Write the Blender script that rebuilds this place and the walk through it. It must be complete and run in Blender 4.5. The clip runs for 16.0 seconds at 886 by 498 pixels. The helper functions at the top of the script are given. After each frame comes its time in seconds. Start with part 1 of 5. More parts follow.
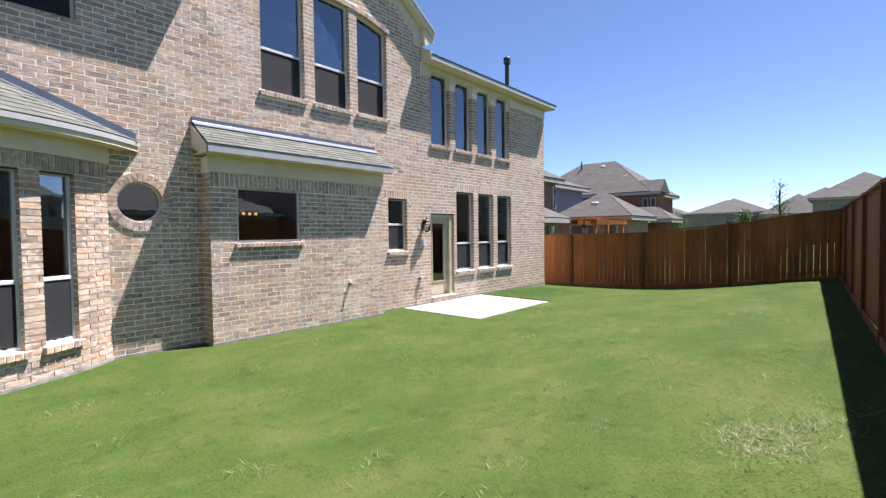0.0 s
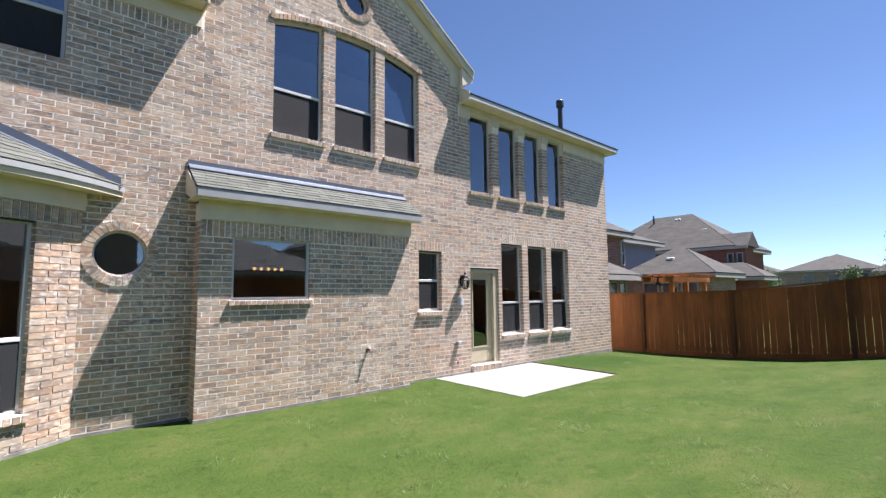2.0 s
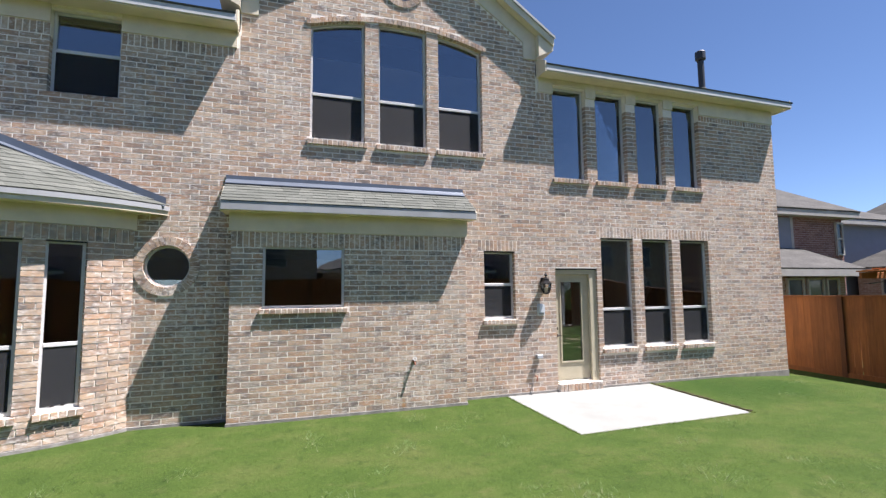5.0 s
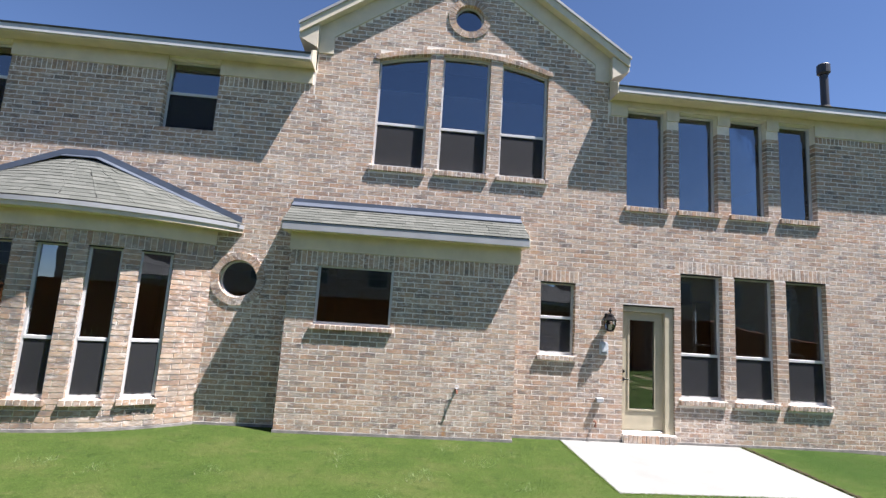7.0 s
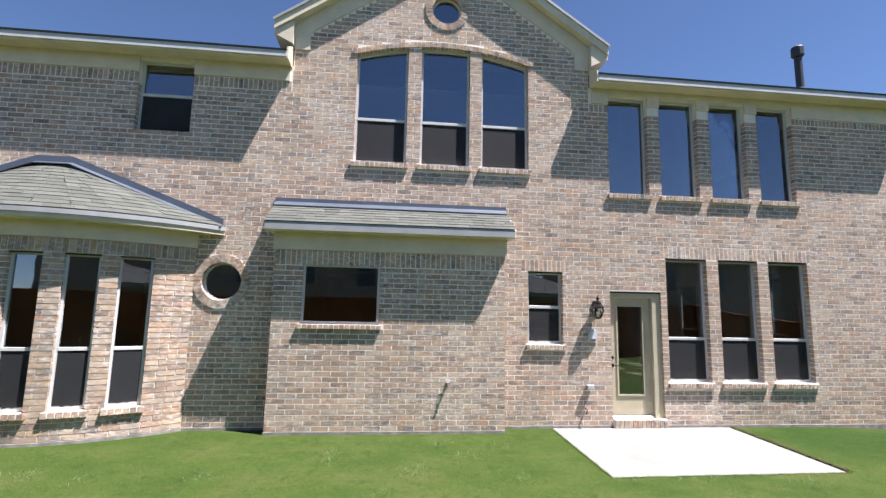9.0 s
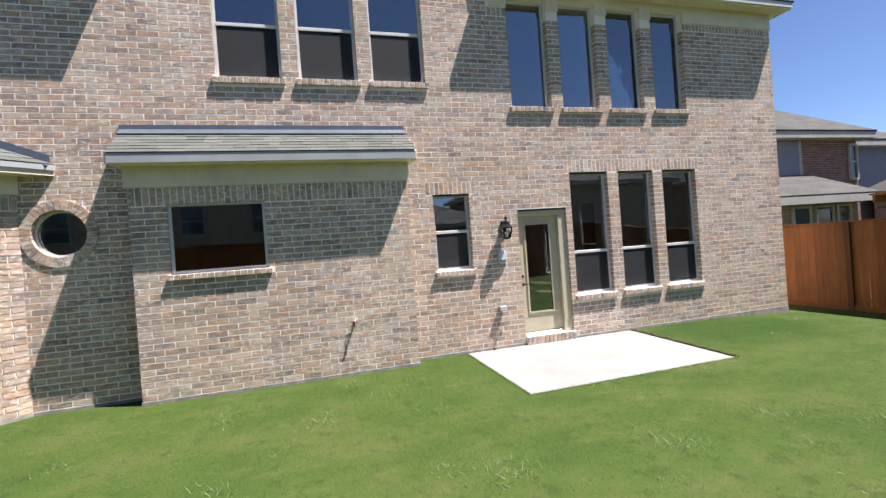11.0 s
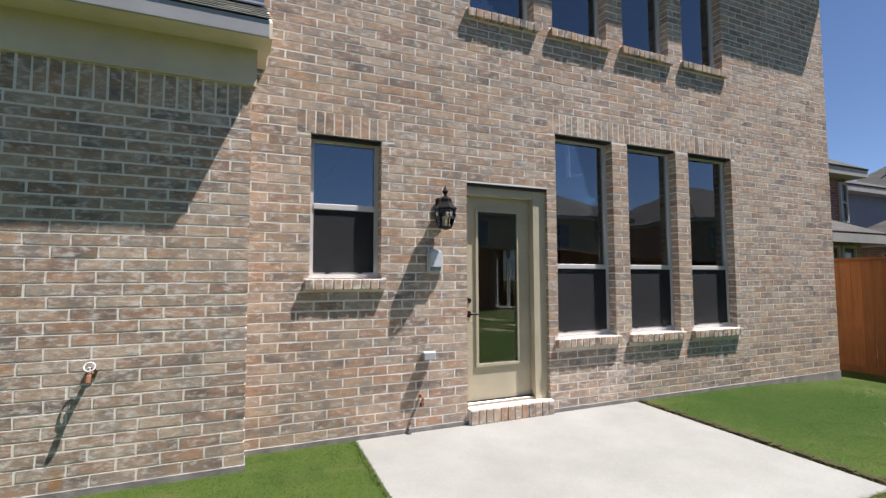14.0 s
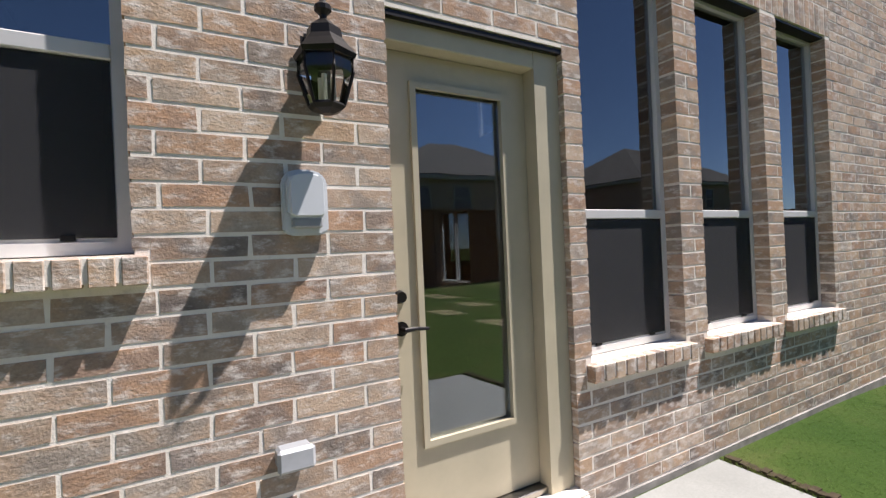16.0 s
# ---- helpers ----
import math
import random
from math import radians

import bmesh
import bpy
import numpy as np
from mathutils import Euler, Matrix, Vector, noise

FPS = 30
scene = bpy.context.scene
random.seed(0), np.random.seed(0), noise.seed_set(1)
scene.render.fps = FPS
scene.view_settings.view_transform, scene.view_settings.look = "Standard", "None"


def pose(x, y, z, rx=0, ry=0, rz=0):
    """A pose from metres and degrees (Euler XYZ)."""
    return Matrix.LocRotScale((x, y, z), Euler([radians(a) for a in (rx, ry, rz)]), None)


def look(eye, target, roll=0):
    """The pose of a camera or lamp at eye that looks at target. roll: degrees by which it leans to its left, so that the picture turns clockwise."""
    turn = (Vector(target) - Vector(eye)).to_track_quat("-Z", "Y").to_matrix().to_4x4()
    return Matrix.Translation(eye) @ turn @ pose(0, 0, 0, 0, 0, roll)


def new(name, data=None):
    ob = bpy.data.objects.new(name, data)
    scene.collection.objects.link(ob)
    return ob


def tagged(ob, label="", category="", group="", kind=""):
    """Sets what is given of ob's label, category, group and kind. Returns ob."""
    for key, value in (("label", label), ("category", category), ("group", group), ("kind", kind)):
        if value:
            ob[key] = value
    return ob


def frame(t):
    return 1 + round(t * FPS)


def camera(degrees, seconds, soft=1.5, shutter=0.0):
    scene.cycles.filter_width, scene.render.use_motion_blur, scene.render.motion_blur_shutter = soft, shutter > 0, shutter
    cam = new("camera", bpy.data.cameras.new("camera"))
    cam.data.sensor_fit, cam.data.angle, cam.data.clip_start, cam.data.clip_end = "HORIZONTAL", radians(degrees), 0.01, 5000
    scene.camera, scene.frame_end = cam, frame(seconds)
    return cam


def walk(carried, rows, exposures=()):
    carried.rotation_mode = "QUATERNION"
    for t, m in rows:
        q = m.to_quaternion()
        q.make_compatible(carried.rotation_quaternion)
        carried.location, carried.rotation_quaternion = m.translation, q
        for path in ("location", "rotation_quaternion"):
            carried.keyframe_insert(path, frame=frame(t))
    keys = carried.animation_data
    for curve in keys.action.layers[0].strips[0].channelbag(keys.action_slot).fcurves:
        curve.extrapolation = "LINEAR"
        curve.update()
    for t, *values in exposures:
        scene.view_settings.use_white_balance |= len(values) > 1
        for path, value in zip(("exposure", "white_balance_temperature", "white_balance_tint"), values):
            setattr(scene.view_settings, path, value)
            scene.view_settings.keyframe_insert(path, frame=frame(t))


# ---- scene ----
cam = camera(86.3, 16.0, 1.38)
PATH = [
    (0, (-8.78, -7.862, 1.717), (-7.258, -6.567, 1.652), -0.7),
    (0.5, (-8.44, -7.643, 1.657), (-6.952, -6.307, 1.655), -0.7),
    (1, (-8.066, -7.535, 1.66), (-6.599, -6.178, 1.736), -1.1),
    (1.5, (-7.698, -7.431, 1.699), (-6.293, -6.015, 1.837), -0.9),
    (2, (-7.274, -7.324, 1.663), (-5.954, -5.834, 1.853), -0.6),
    (2.5, (-6.851, -7.322, 1.701), (-5.605, -5.773, 1.92), -0.5),
    (3, (-6.433, -7.332, 1.733), (-5.265, -5.723, 1.949), 0.3),
    (5.5, (-4.409, -7.722, 1.861), (-3.949, -5.787, 2.073), -0.3),
    (6, (-4.093, -7.755, 1.767), (-3.791, -5.8, 2.061), 0.8),
    (6.5, (-3.834, -7.781, 1.796), (-3.621, -5.814, 2.092), 2.2),
    (7, (-3.732, -7.781, 1.846), (-3.576, -5.807, 2.126), 3.6),
    (7.5, (-3.728, -7.769, 1.872), (-3.556, -5.798, 2.165), 3.8),
    (8, (-3.713, -7.775, 1.847), (-3.518, -5.809, 2.164), 2.7),
    (10.5, (-3.642, -7.395, 1.764), (-3.314, -5.423, 1.842), -3.1),
    (11, (-3.482, -7.117, 1.704), (-2.902, -5.203, 1.697), -4.2),
    (11.5, (-3.311, -6.672, 1.577), (-2.516, -4.839, 1.481), -4.0),
    (12, (-3.025, -6.22, 1.439), (-2.133, -4.436, 1.301), -4.1),
    (12.5, (-2.758, -5.69, 1.358), (-1.844, -3.914, 1.251), -3.4),
    (13, (-2.459, -5.123, 1.33), (-1.597, -3.318, 1.29), -2.1),
    (13.5, (-2.197, -4.563, 1.314), (-1.402, -2.729, 1.383), -1.1),
    (14, (-1.963, -3.97, 1.316), (-1.17, -2.138, 1.445), -0.2),
    (14.5, (-1.683, -3.412, 1.314), (-0.825, -1.609, 1.437), -1.0),
    (15, (-1.402, -2.81, 1.305), (-0.443, -1.056, 1.374), -1.7),
    (15.5, (-1.07, -2.213, 1.316), (-0.053, -0.491, 1.333), -2.9),
    (16, (-0.746, -1.637, 1.302), (0.265, 0.089, 1.302), -2.5),
]
walk(cam, [(t, look(eye, target, roll)) for t, eye, target, roll in PATH],
     [(0.0, 1.73, 6180, 19), (1.2, 1.76, 6120, 19), (2.0, 1.62, 6120, 18), (3.0, 1.51, 6120, 18), (5.5, 1.53, 6110, 18), (8.0, 1.56, 6090, 18),
      (11.0, 1.51, 6220, 17), (12.0, 1.32, 6270, 17), (13.2, 1.31, 6310, 17), (14.1, 1.07, 6330, 16), (16.0, 1.09, 6330, 17)])

# ---------------------------------------------------------------- light
SUN = Vector((2.15, -1.0, 5.0)).normalized()
sun_data = bpy.data.lights.new("sun", "SUN")
sun_data.energy, sun_data.angle, sun_data.color = 5.0, radians(0.53), (1.0, 0.955, 0.90)
sun = new("sun", sun_data)
sun.matrix_world = look(SUN * 60, (0, 0, 0))
world = bpy.data.worlds.new("world")
scene.world = world
world.use_nodes = True
sky = world.node_tree.nodes.new("ShaderNodeTexSky")
sky.sky_type, sky.sun_disc = "NISHITA", False
sky.sun_elevation, sky.sun_rotation = math.asin(SUN.z), math.atan2(SUN.x, SUN.y)
sky.air_density, sky.dust_density, sky.ozone_density = 0.72, 0.0, 4.0
background = world.node_tree.nodes["Background"]
background.inputs["Strength"].default_value = 0.054
world.node_tree.links.new(sky.outputs[0], background.inputs["Color"])


# ---------------------------------------------------------------- materials
class Mat:
    """A small builder of node materials."""

    def __init__(self, name, rough=0.7, metal=0.0, spec=0.5):
        self.m = bpy.data.materials.new(name)
        self.m.use_nodes = True
        self.t = self.m.node_tree
        self.b = self.t.nodes["Principled BSDF"]
        self.b.inputs["Roughness"].default_value = rough
        self.b.inputs["Metallic"].default_value = metal
        self.b.inputs["Specular IOR Level"].default_value = spec
        self.coords = self.t.nodes.new("ShaderNodeTexCoord").outputs["Object"]

    def node(self, kind, **inputs):
        n = self.t.nodes.new(kind)
        for key, value in inputs.items():
            self.plug(n.inputs[key.replace("_", " ")], value)
        return n

    def plug(self, socket, value):
        if isinstance(value, bpy.types.NodeSocket):
            self.t.links.new(value, socket)
        else:
            socket.default_value = value

    def noise(self, scale, detail=4.0, stretch=(1, 1, 1), rough=0.6, world=False):
        c = self.node("ShaderNodeNewGeometry").outputs["Position"] if world else self.coords
        mp = self.node("ShaderNodeMapping", Vector=c, Scale=stretch)
        return self.node("ShaderNodeTexNoise", Vector=mp.outputs[0], Scale=scale, Detail=detail, Roughness=rough).outputs["Fac"]

    def ramp(self, fac, *stops):
        n = self.node("ShaderNodeValToRGB", Fac=fac)
        e = n.color_ramp.elements
        while len(e) < len(stops):
            e.new(0.5)
        for el, (p, c) in zip(e, stops):
            el.position, el.color = p, (*c, 1) if len(c) == 3 else c
        return n.outputs["Color"]

    def mix(self, fac, a, b, mode="MIX"):
        n = self.t.nodes.new("ShaderNodeMix")
        n.data_type, n.blend_type = "RGBA", mode
        self.plug(n.inputs[0], fac)
        for socket, v in ((n.inputs[6], a), (n.inputs[7], b)):
            self.plug(socket, (*v, 1) if isinstance(v, tuple) and len(v) == 3 else v)
        return n.outputs[2]

    def math(self, op, a, b=0.0):
        n = self.t.nodes.new("ShaderNodeMath")
        n.operation = op
        self.plug(n.inputs[0], a)
        self.plug(n.inputs[1], b)
        return n.outputs[0]

    def length(self, v):
        n = self.t.nodes.new("ShaderNodeVectorMath")
        n.operation = "LENGTH"
        self.t.links.new(v, n.inputs[0])
        return n.outputs["Value"]

    def color(self, c):
        self.plug(self.b.inputs["Base Color"], (*c, 1) if isinstance(c, tuple) else c)
        return self

    def bump(self, h, strength=0.3, dist=0.01):
        n = self.node("ShaderNodeBump", Height=h, Strength=strength, Distance=dist)
        self.t.links.new(n.outputs[0], self.b.inputs["Normal"])
        return self

    def rough(self, r):
        self.plug(self.b.inputs["Roughness"], r)
        return self

    def translucent(self, share, color):
        """Thin leaves: part of the light passes through."""
        out = self.t.nodes["Material Output"]
        through_leaf = self.node("ShaderNodeBsdfTranslucent", Color=color)
        both = self.node("ShaderNodeMixShader", Fac=share)
        self.t.links.new(self.b.outputs[0], both.inputs[1])
        self.t.links.new(through_leaf.outputs[0], both.inputs[2])
        self.t.links.new(both.outputs[0], out.inputs["Surface"])
        return self

    def piece(self):
        """A random number for each piece, whether an object of its own or an island."""
        a = self.node("ShaderNodeObjectInfo").outputs["Random"]
        b = self.node("ShaderNodeNewGeometry").outputs["Random Per Island"]
        return self.math("FRACT", self.math("ADD", a, self.math("MULTIPLY", b, 7.31)))


def painted(name, color, rough=0.5, vary=0.12, scale=3.0, metal=0.0, bump=0.05):
    k = Mat(name, rough, metal)
    n = k.noise(scale, 5, world=True)
    dark = tuple(c * (1 - vary) for c in color)
    light = tuple(min(1, c * (1 + vary * 0.6)) for c in color)
    k.color(k.ramp(n, (0.3, dark), (0.7, light)))
    k.bump(k.noise(scale * 40, 3, world=True), bump, 0.002)
    return k.m


def brick_material(name):
    """Mixed tan, orange and grey-brown bricks, each mottled within itself and smeared with mortar."""
    k = Mat(name, 0.9, spec=0.15)
    p = k.piece()
    c = k.ramp(p, (0.0, (0.41, 0.265, 0.17)), (0.12, (0.47, 0.355, 0.245)), (0.26, (0.18, 0.15, 0.132)), (0.40, (0.53, 0.43, 0.325)),
               (0.52, (0.29, 0.243, 0.21)), (0.64, (0.44, 0.262, 0.163)), (0.76, (0.13, 0.11, 0.10)), (0.88, (0.49, 0.415, 0.33)), (1.0, (0.33, 0.228, 0.165)))
    tone = k.noise(6.0, 3, (1, 1, 1.4), 0.55, world=True)
    other = k.ramp(tone, (0.34, (0.17, 0.147, 0.13)), (0.44, (0.32, 0.268, 0.222)), (0.53, (0.50, 0.325, 0.20)), (0.66, (0.58, 0.465, 0.35)))
    c = k.mix(0.42, c, other)
    soot = k.noise(13, 4, (1, 1, 1.8), 0.6, world=True)
    c = k.mix(k.ramp(soot, (0.54, (0, 0, 0)), (0.70, (0.42, 0.42, 0.42))), c, (0.125, 0.10, 0.085))
    smear = k.noise(13, 5, (1, 1, 2.2), 0.66, world=True)
    wide = k.noise(0.9, 3, world=True)
    amount = k.math("ADD", smear, k.math("MULTIPLY", k.math("SUBTRACT", wide, 0.5), 0.3))
    c = k.mix(k.ramp(amount, (0.505, (0, 0, 0)), (0.67, (0.66, 0.66, 0.66))), c, (0.76, 0.71, 0.645))
    where = k.node("ShaderNodeMapping", Vector=k.node("ShaderNodeNewGeometry").outputs["Position"], Location=(2.96 * 14, 0.3, -0.09 * 6), Scale=(14, 1, 6))
    c = k.mix(k.ramp(k.math("ADD", k.length(where.outputs[0]), k.math("MULTIPLY", k.noise(30, 3, world=True), 0.8)), (0.55, (0.7, 0.7, 0.7)), (1.0, (0, 0, 0))), c, (0.42, 0.20, 0.05))
    grain = k.noise(120, 3, world=True)
    c = k.mix(0.22, c, k.ramp(grain, (0.3, (0.25, 0.22, 0.2)), (0.7, (0.75, 0.72, 0.7))), "OVERLAY")
    k.color(c)
    k.bump(k.mix(0.5, k.noise(60, 4, (1, 1, 1.6), world=True), grain), 0.55, 0.006)
    return k.m


M_BRICK = brick_material("brick_mixed_tan")
k = Mat("mortar_pale", 0.95, spec=0.1)
c = k.ramp(k.noise(5, 6, world=True), (0.3, (0.74, 0.675, 0.58)), (0.7, (0.86, 0.80, 0.71)))
c = k.mix(k.ramp(k.noise(35, 5, world=True), (0.54, (0, 0, 0)), (0.75, (0.5, 0.5, 0.5))), c, (0.50, 0.44, 0.375))
k.color(c)
k.bump(k.noise(150, 3, world=True), 0.4, 0.003)
M_MORTAR = k.m
k = Mat("concrete_patio", 0.9, spec=0.2)
c = k.ramp(k.noise(1.3, 8, world=True), (0.3, (0.213, 0.214, 0.194)), (0.7, (0.272, 0.274, 0.25)))
k.color(k.mix(0.25, c, k.ramp(k.noise(90, 3, world=True), (0.3, (0.35, 0.35, 0.35)), (0.7, (0.65, 0.65, 0.65))), "OVERLAY"))
k.bump(k.noise(160, 3, (1, 0.25, 1), world=True), 0.3, 0.003)
M_CONCRETE = k.m
k = Mat("concrete_foundation", 0.92, spec=0.15)
k.color(k.ramp(k.noise(6, 7, world=True), (0.3, (0.16, 0.15, 0.135)), (0.7, (0.34, 0.32, 0.29))))
k.bump(k.noise(60, 4, world=True), 0.5, 0.006)
M_FOUNDATION = k.m
M_TRIM = painted("paint_cream_trim", (0.64, 0.565, 0.42), 0.5)
M_FASCIA = painted("paint_grey_fascia", (0.33, 0.335, 0.335), 0.45)
M_DOOR = painted("paint_taupe_door", (0.46, 0.41, 0.29), 0.4)
M_FRAME = painted("window_frame_almond", (0.56, 0.555, 0.54), 0.35, 0.06)
M_BAND = painted("paint_pale_grey_fascia", (0.50, 0.50, 0.49), 0.45)
M_FLASH = painted("metal_flashing_slate", (0.115, 0.135, 0.165), 0.4, 0.15, metal=0.3)
M_DARKMETAL = painted("metal_black_bronze", (0.018, 0.016, 0.015), 0.4, 0.3, 20, 0.6)
M_GREYBOX = painted("plastic_grey_box", (0.57, 0.59, 0.60), 0.45, 0.06)
M_GREYMID = painted("metal_grey_cast", (0.38, 0.39, 0.40), 0.45, 0.15, 12)
M_GREYDARK = painted("plastic_grey_dull", (0.27, 0.28, 0.285), 0.5, 0.12)
M_PIPE = painted("pipe_black_vent", (0.03, 0.032, 0.036), 0.5)
M_RUST = painted("metal_rusty", (0.24, 0.105, 0.065), 0.75, 0.4, 30, 0.3)
M_STEEL = painted("metal_brushed_nickel", (0.30, 0.28, 0.25), 0.3, 0.1, 20, 1.0)
M_PLASTER = painted("interior_wall_beige", (0.42, 0.38, 0.32), 0.9)
M_INFLOOR = painted("interior_floor_brown", (0.18, 0.12, 0.08), 0.5)
M_CEIL = painted("interior_ceiling_white", (0.6, 0.58, 0.55), 0.9)


def shingle_material(name, a, b, c2):
    k = Mat(name, 0.95, spec=0.15)
    col = k.ramp(k.piece(), (0.0, a), (0.5, b), (1.0, c2))
    col = k.mix(0.45, col, k.ramp(k.noise(170, 2, world=True), (0.3, (0.2, 0.2, 0.2)), (0.7, (0.8, 0.8, 0.8))), "OVERLAY")
    k.color(col)
    k.bump(k.noise(200, 2, world=True), 0.5, 0.003)
    return k.m


M_SHINGLE = shingle_material("shingle_weathered", (0.093, 0.097, 0.083), (0.110, 0.114, 0.098), (0.132, 0.135, 0.116))
k = Mat("shingle_far", 0.95, spec=0.1)
c = k.ramp(k.noise(1.2, 6, (1, 1, 5), world=True), (0.3, (0.066, 0.063, 0.058)), (0.7, (0.102, 0.098, 0.09)))
k.color(k.mix(0.5, c, k.ramp(k.noise(14, 2, (1, 1, 3), world=True), (0.3, (0.3, 0.3, 0.3)), (0.7, (0.7, 0.7, 0.7))), "OVERLAY"))
M_ROOF = k.m


def wood_material(name, a, b):
    k = Mat(name, 0.75, spec=0.25)
    g = k.noise(3.5, 7, (9, 9, 0.5), 0.7, world=True)
    col = k.ramp(g, (0.25, a), (0.75, b))
    p = k.piece()
    col = k.mix(0.55, col, k.ramp(p, (0.0, (0.32, 0.32, 0.32)), (1.0, (0.68, 0.66, 0.62))), "OVERLAY")
    stain = k.noise(1.1, 5, (1, 1, 0.6), world=True)
    col = k.mix(k.ramp(stain, (0.42, (0, 0, 0)), (0.72, (0.6, 0.6, 0.6))), col, (0.06, 0.027, 0.012))
    k.color(col)
    k.bump(g, 0.3, 0.004)
    return k.m


M_CEDAR = wood_material("cedar_stained_fence", (0.16, 0.056, 0.016), (0.315, 0.116, 0.033))
M_POST = wood_material("cedar_dark_post", (0.085, 0.033, 0.013), (0.16, 0.06, 0.022))
M_PERGOLA = wood_material("cedar_orange_pergola", (0.30, 0.11, 0.035), (0.42, 0.17, 0.06))


def glass_material(name, ior, tint, floor):
    m = bpy.data.materials.new(name)
    m.use_nodes = True
    t = m.node_tree
    t.nodes.clear()
    out = t.nodes.new("ShaderNodeOutputMaterial")
    mix = t.nodes.new("ShaderNodeMixShader")
    clear = t.nodes.new("ShaderNodeBsdfTransparent")
    clear.inputs[0].default_value = (*tint, 1)
    gloss = t.nodes.new("ShaderNodeBsdfGlossy")
    gloss.inputs["Roughness"].default_value = 0.015
    gloss.inputs["Color"].default_value = (0.9, 0.95, 1.0, 1)
    wave = t.nodes.new("ShaderNodeTexNoise")
    wave.inputs["Scale"].default_value = 2.2
    geo = t.nodes.new("ShaderNodeNewGeometry")
    t.links.new(geo.outputs["Position"], wave.inputs["Vector"])
    bump = t.nodes.new("ShaderNodeBump")
    bump.inputs["Strength"].default_value = 0.05
    bump.inputs["Distance"].default_value = 0.02
    t.links.new(wave.outputs["Fac"], bump.inputs["Height"])
    t.links.new(bump.outputs[0], gloss.inputs["Normal"])
    fr = t.nodes.new("ShaderNodeFresnel")
    fr.inputs["IOR"].default_value = ior
    add = t.nodes.new("ShaderNodeMath")
    add.operation, add.use_clamp = "ADD", True
    add.inputs[1].default_value = floor
    t.links.new(fr.outputs[0], add.inputs[0])
    t.links.new(add.outputs[0], mix.inputs[0])
    t.links.new(clear.outputs[0], mix.inputs[1])
    t.links.new(gloss.outputs[0], mix.inputs[2])
    t.links.new(mix.outputs[0], out.inputs[0])
    return m


M_GLASS = glass_material("glass_window_low_e", 1.5, (0.55, 0.59, 0.61), 0.14)
M_LANTERN = glass_material("glass_lantern", 1.45, (0.9, 0.9, 0.88), 0.02)


def screen_material():
    m = bpy.data.materials.new("insect_screen_dark")
    m.use_nodes = True
    t = m.node_tree
    b = t.nodes["Principled BSDF"]
    b.inputs["Base Color"].default_value = (0.018, 0.019, 0.021, 1)
    b.inputs["Roughness"].default_value = 0.8
    b.inputs["Alpha"].default_value = 0.8
    return m


M_SCREEN = screen_material()
M_BULB = bpy.data.materials.new("bulb_warm_glow")
M_BULB.use_nodes = True
M_BULB.node_tree.nodes["Principled BSDF"].inputs["Emission Color"].default_value = (1.0, 0.50, 0.14, 1)
M_BULB.node_tree.nodes["Principled BSDF"].inputs["Emission Strength"].default_value = 1.3
M_IVORY = painted("candle_ivory", (0.75, 0.72, 0.62), 0.5)

k = Mat("lawn_soil_grass", 0.95, spec=0.1)
patch = k.noise(0.8, 6, (1, 1.4, 1), 0.65, world=True)
c = k.ramp(patch, (0.3, (0.034, 0.059, 0.012)), (0.5, (0.046, 0.073, 0.015)), (0.72, (0.073, 0.085, 0.026)))
c = k.mix(k.ramp(k.noise(2.6, 5, (1, 1.7, 1), 0.7, world=True), (0.55, (0, 0, 0)), (0.72, (0.6, 0.6, 0.6))), c, (0.085, 0.09, 0.033))
c = k.mix(k.ramp(k.noise(4.5, 4, (1.5, 1, 1), 0.65, world=True), (0.54, (0, 0, 0)), (0.70, (0.6, 0.6, 0.6))), c, (0.022, 0.042, 0.009))
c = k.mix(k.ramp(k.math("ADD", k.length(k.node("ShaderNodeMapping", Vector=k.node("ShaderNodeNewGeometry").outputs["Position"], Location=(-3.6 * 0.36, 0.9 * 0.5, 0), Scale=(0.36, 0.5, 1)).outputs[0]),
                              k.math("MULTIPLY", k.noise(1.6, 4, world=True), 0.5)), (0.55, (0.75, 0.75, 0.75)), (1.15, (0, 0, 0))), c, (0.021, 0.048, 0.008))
fine = k.noise(45, 4, world=True)
c = k.mix(0.25, c, k.ramp(fine, (0.25, (0.32, 0.34, 0.3)), (0.75, (0.7, 0.69, 0.62))), "OVERLAY")
k.color(c)
k.bump(k.noise(70, 4, world=True), 0.4, 0.01)
M_LAWN = k.m
k = Mat("grass_blade", 0.75, spec=0.2)
patch = k.noise(0.8, 6, (1, 1.4, 1), 0.65, world=True)
c = k.ramp(patch, (0.3, (0.070, 0.118, 0.024)), (0.5, (0.095, 0.145, 0.031)), (0.72, (0.145, 0.168, 0.052)))
c = k.mix(k.ramp(k.noise(2.6, 5, (1, 1.7, 1), 0.7, world=True), (0.55, (0, 0, 0)), (0.72, (0.6, 0.6, 0.6))), c, (0.20, 0.205, 0.08))
c = k.mix(k.ramp(k.noise(4.5, 4, (1.5, 1, 1), 0.65, world=True), (0.54, (0, 0, 0)), (0.70, (0.6, 0.6, 0.6))), c, (0.05, 0.092, 0.018))
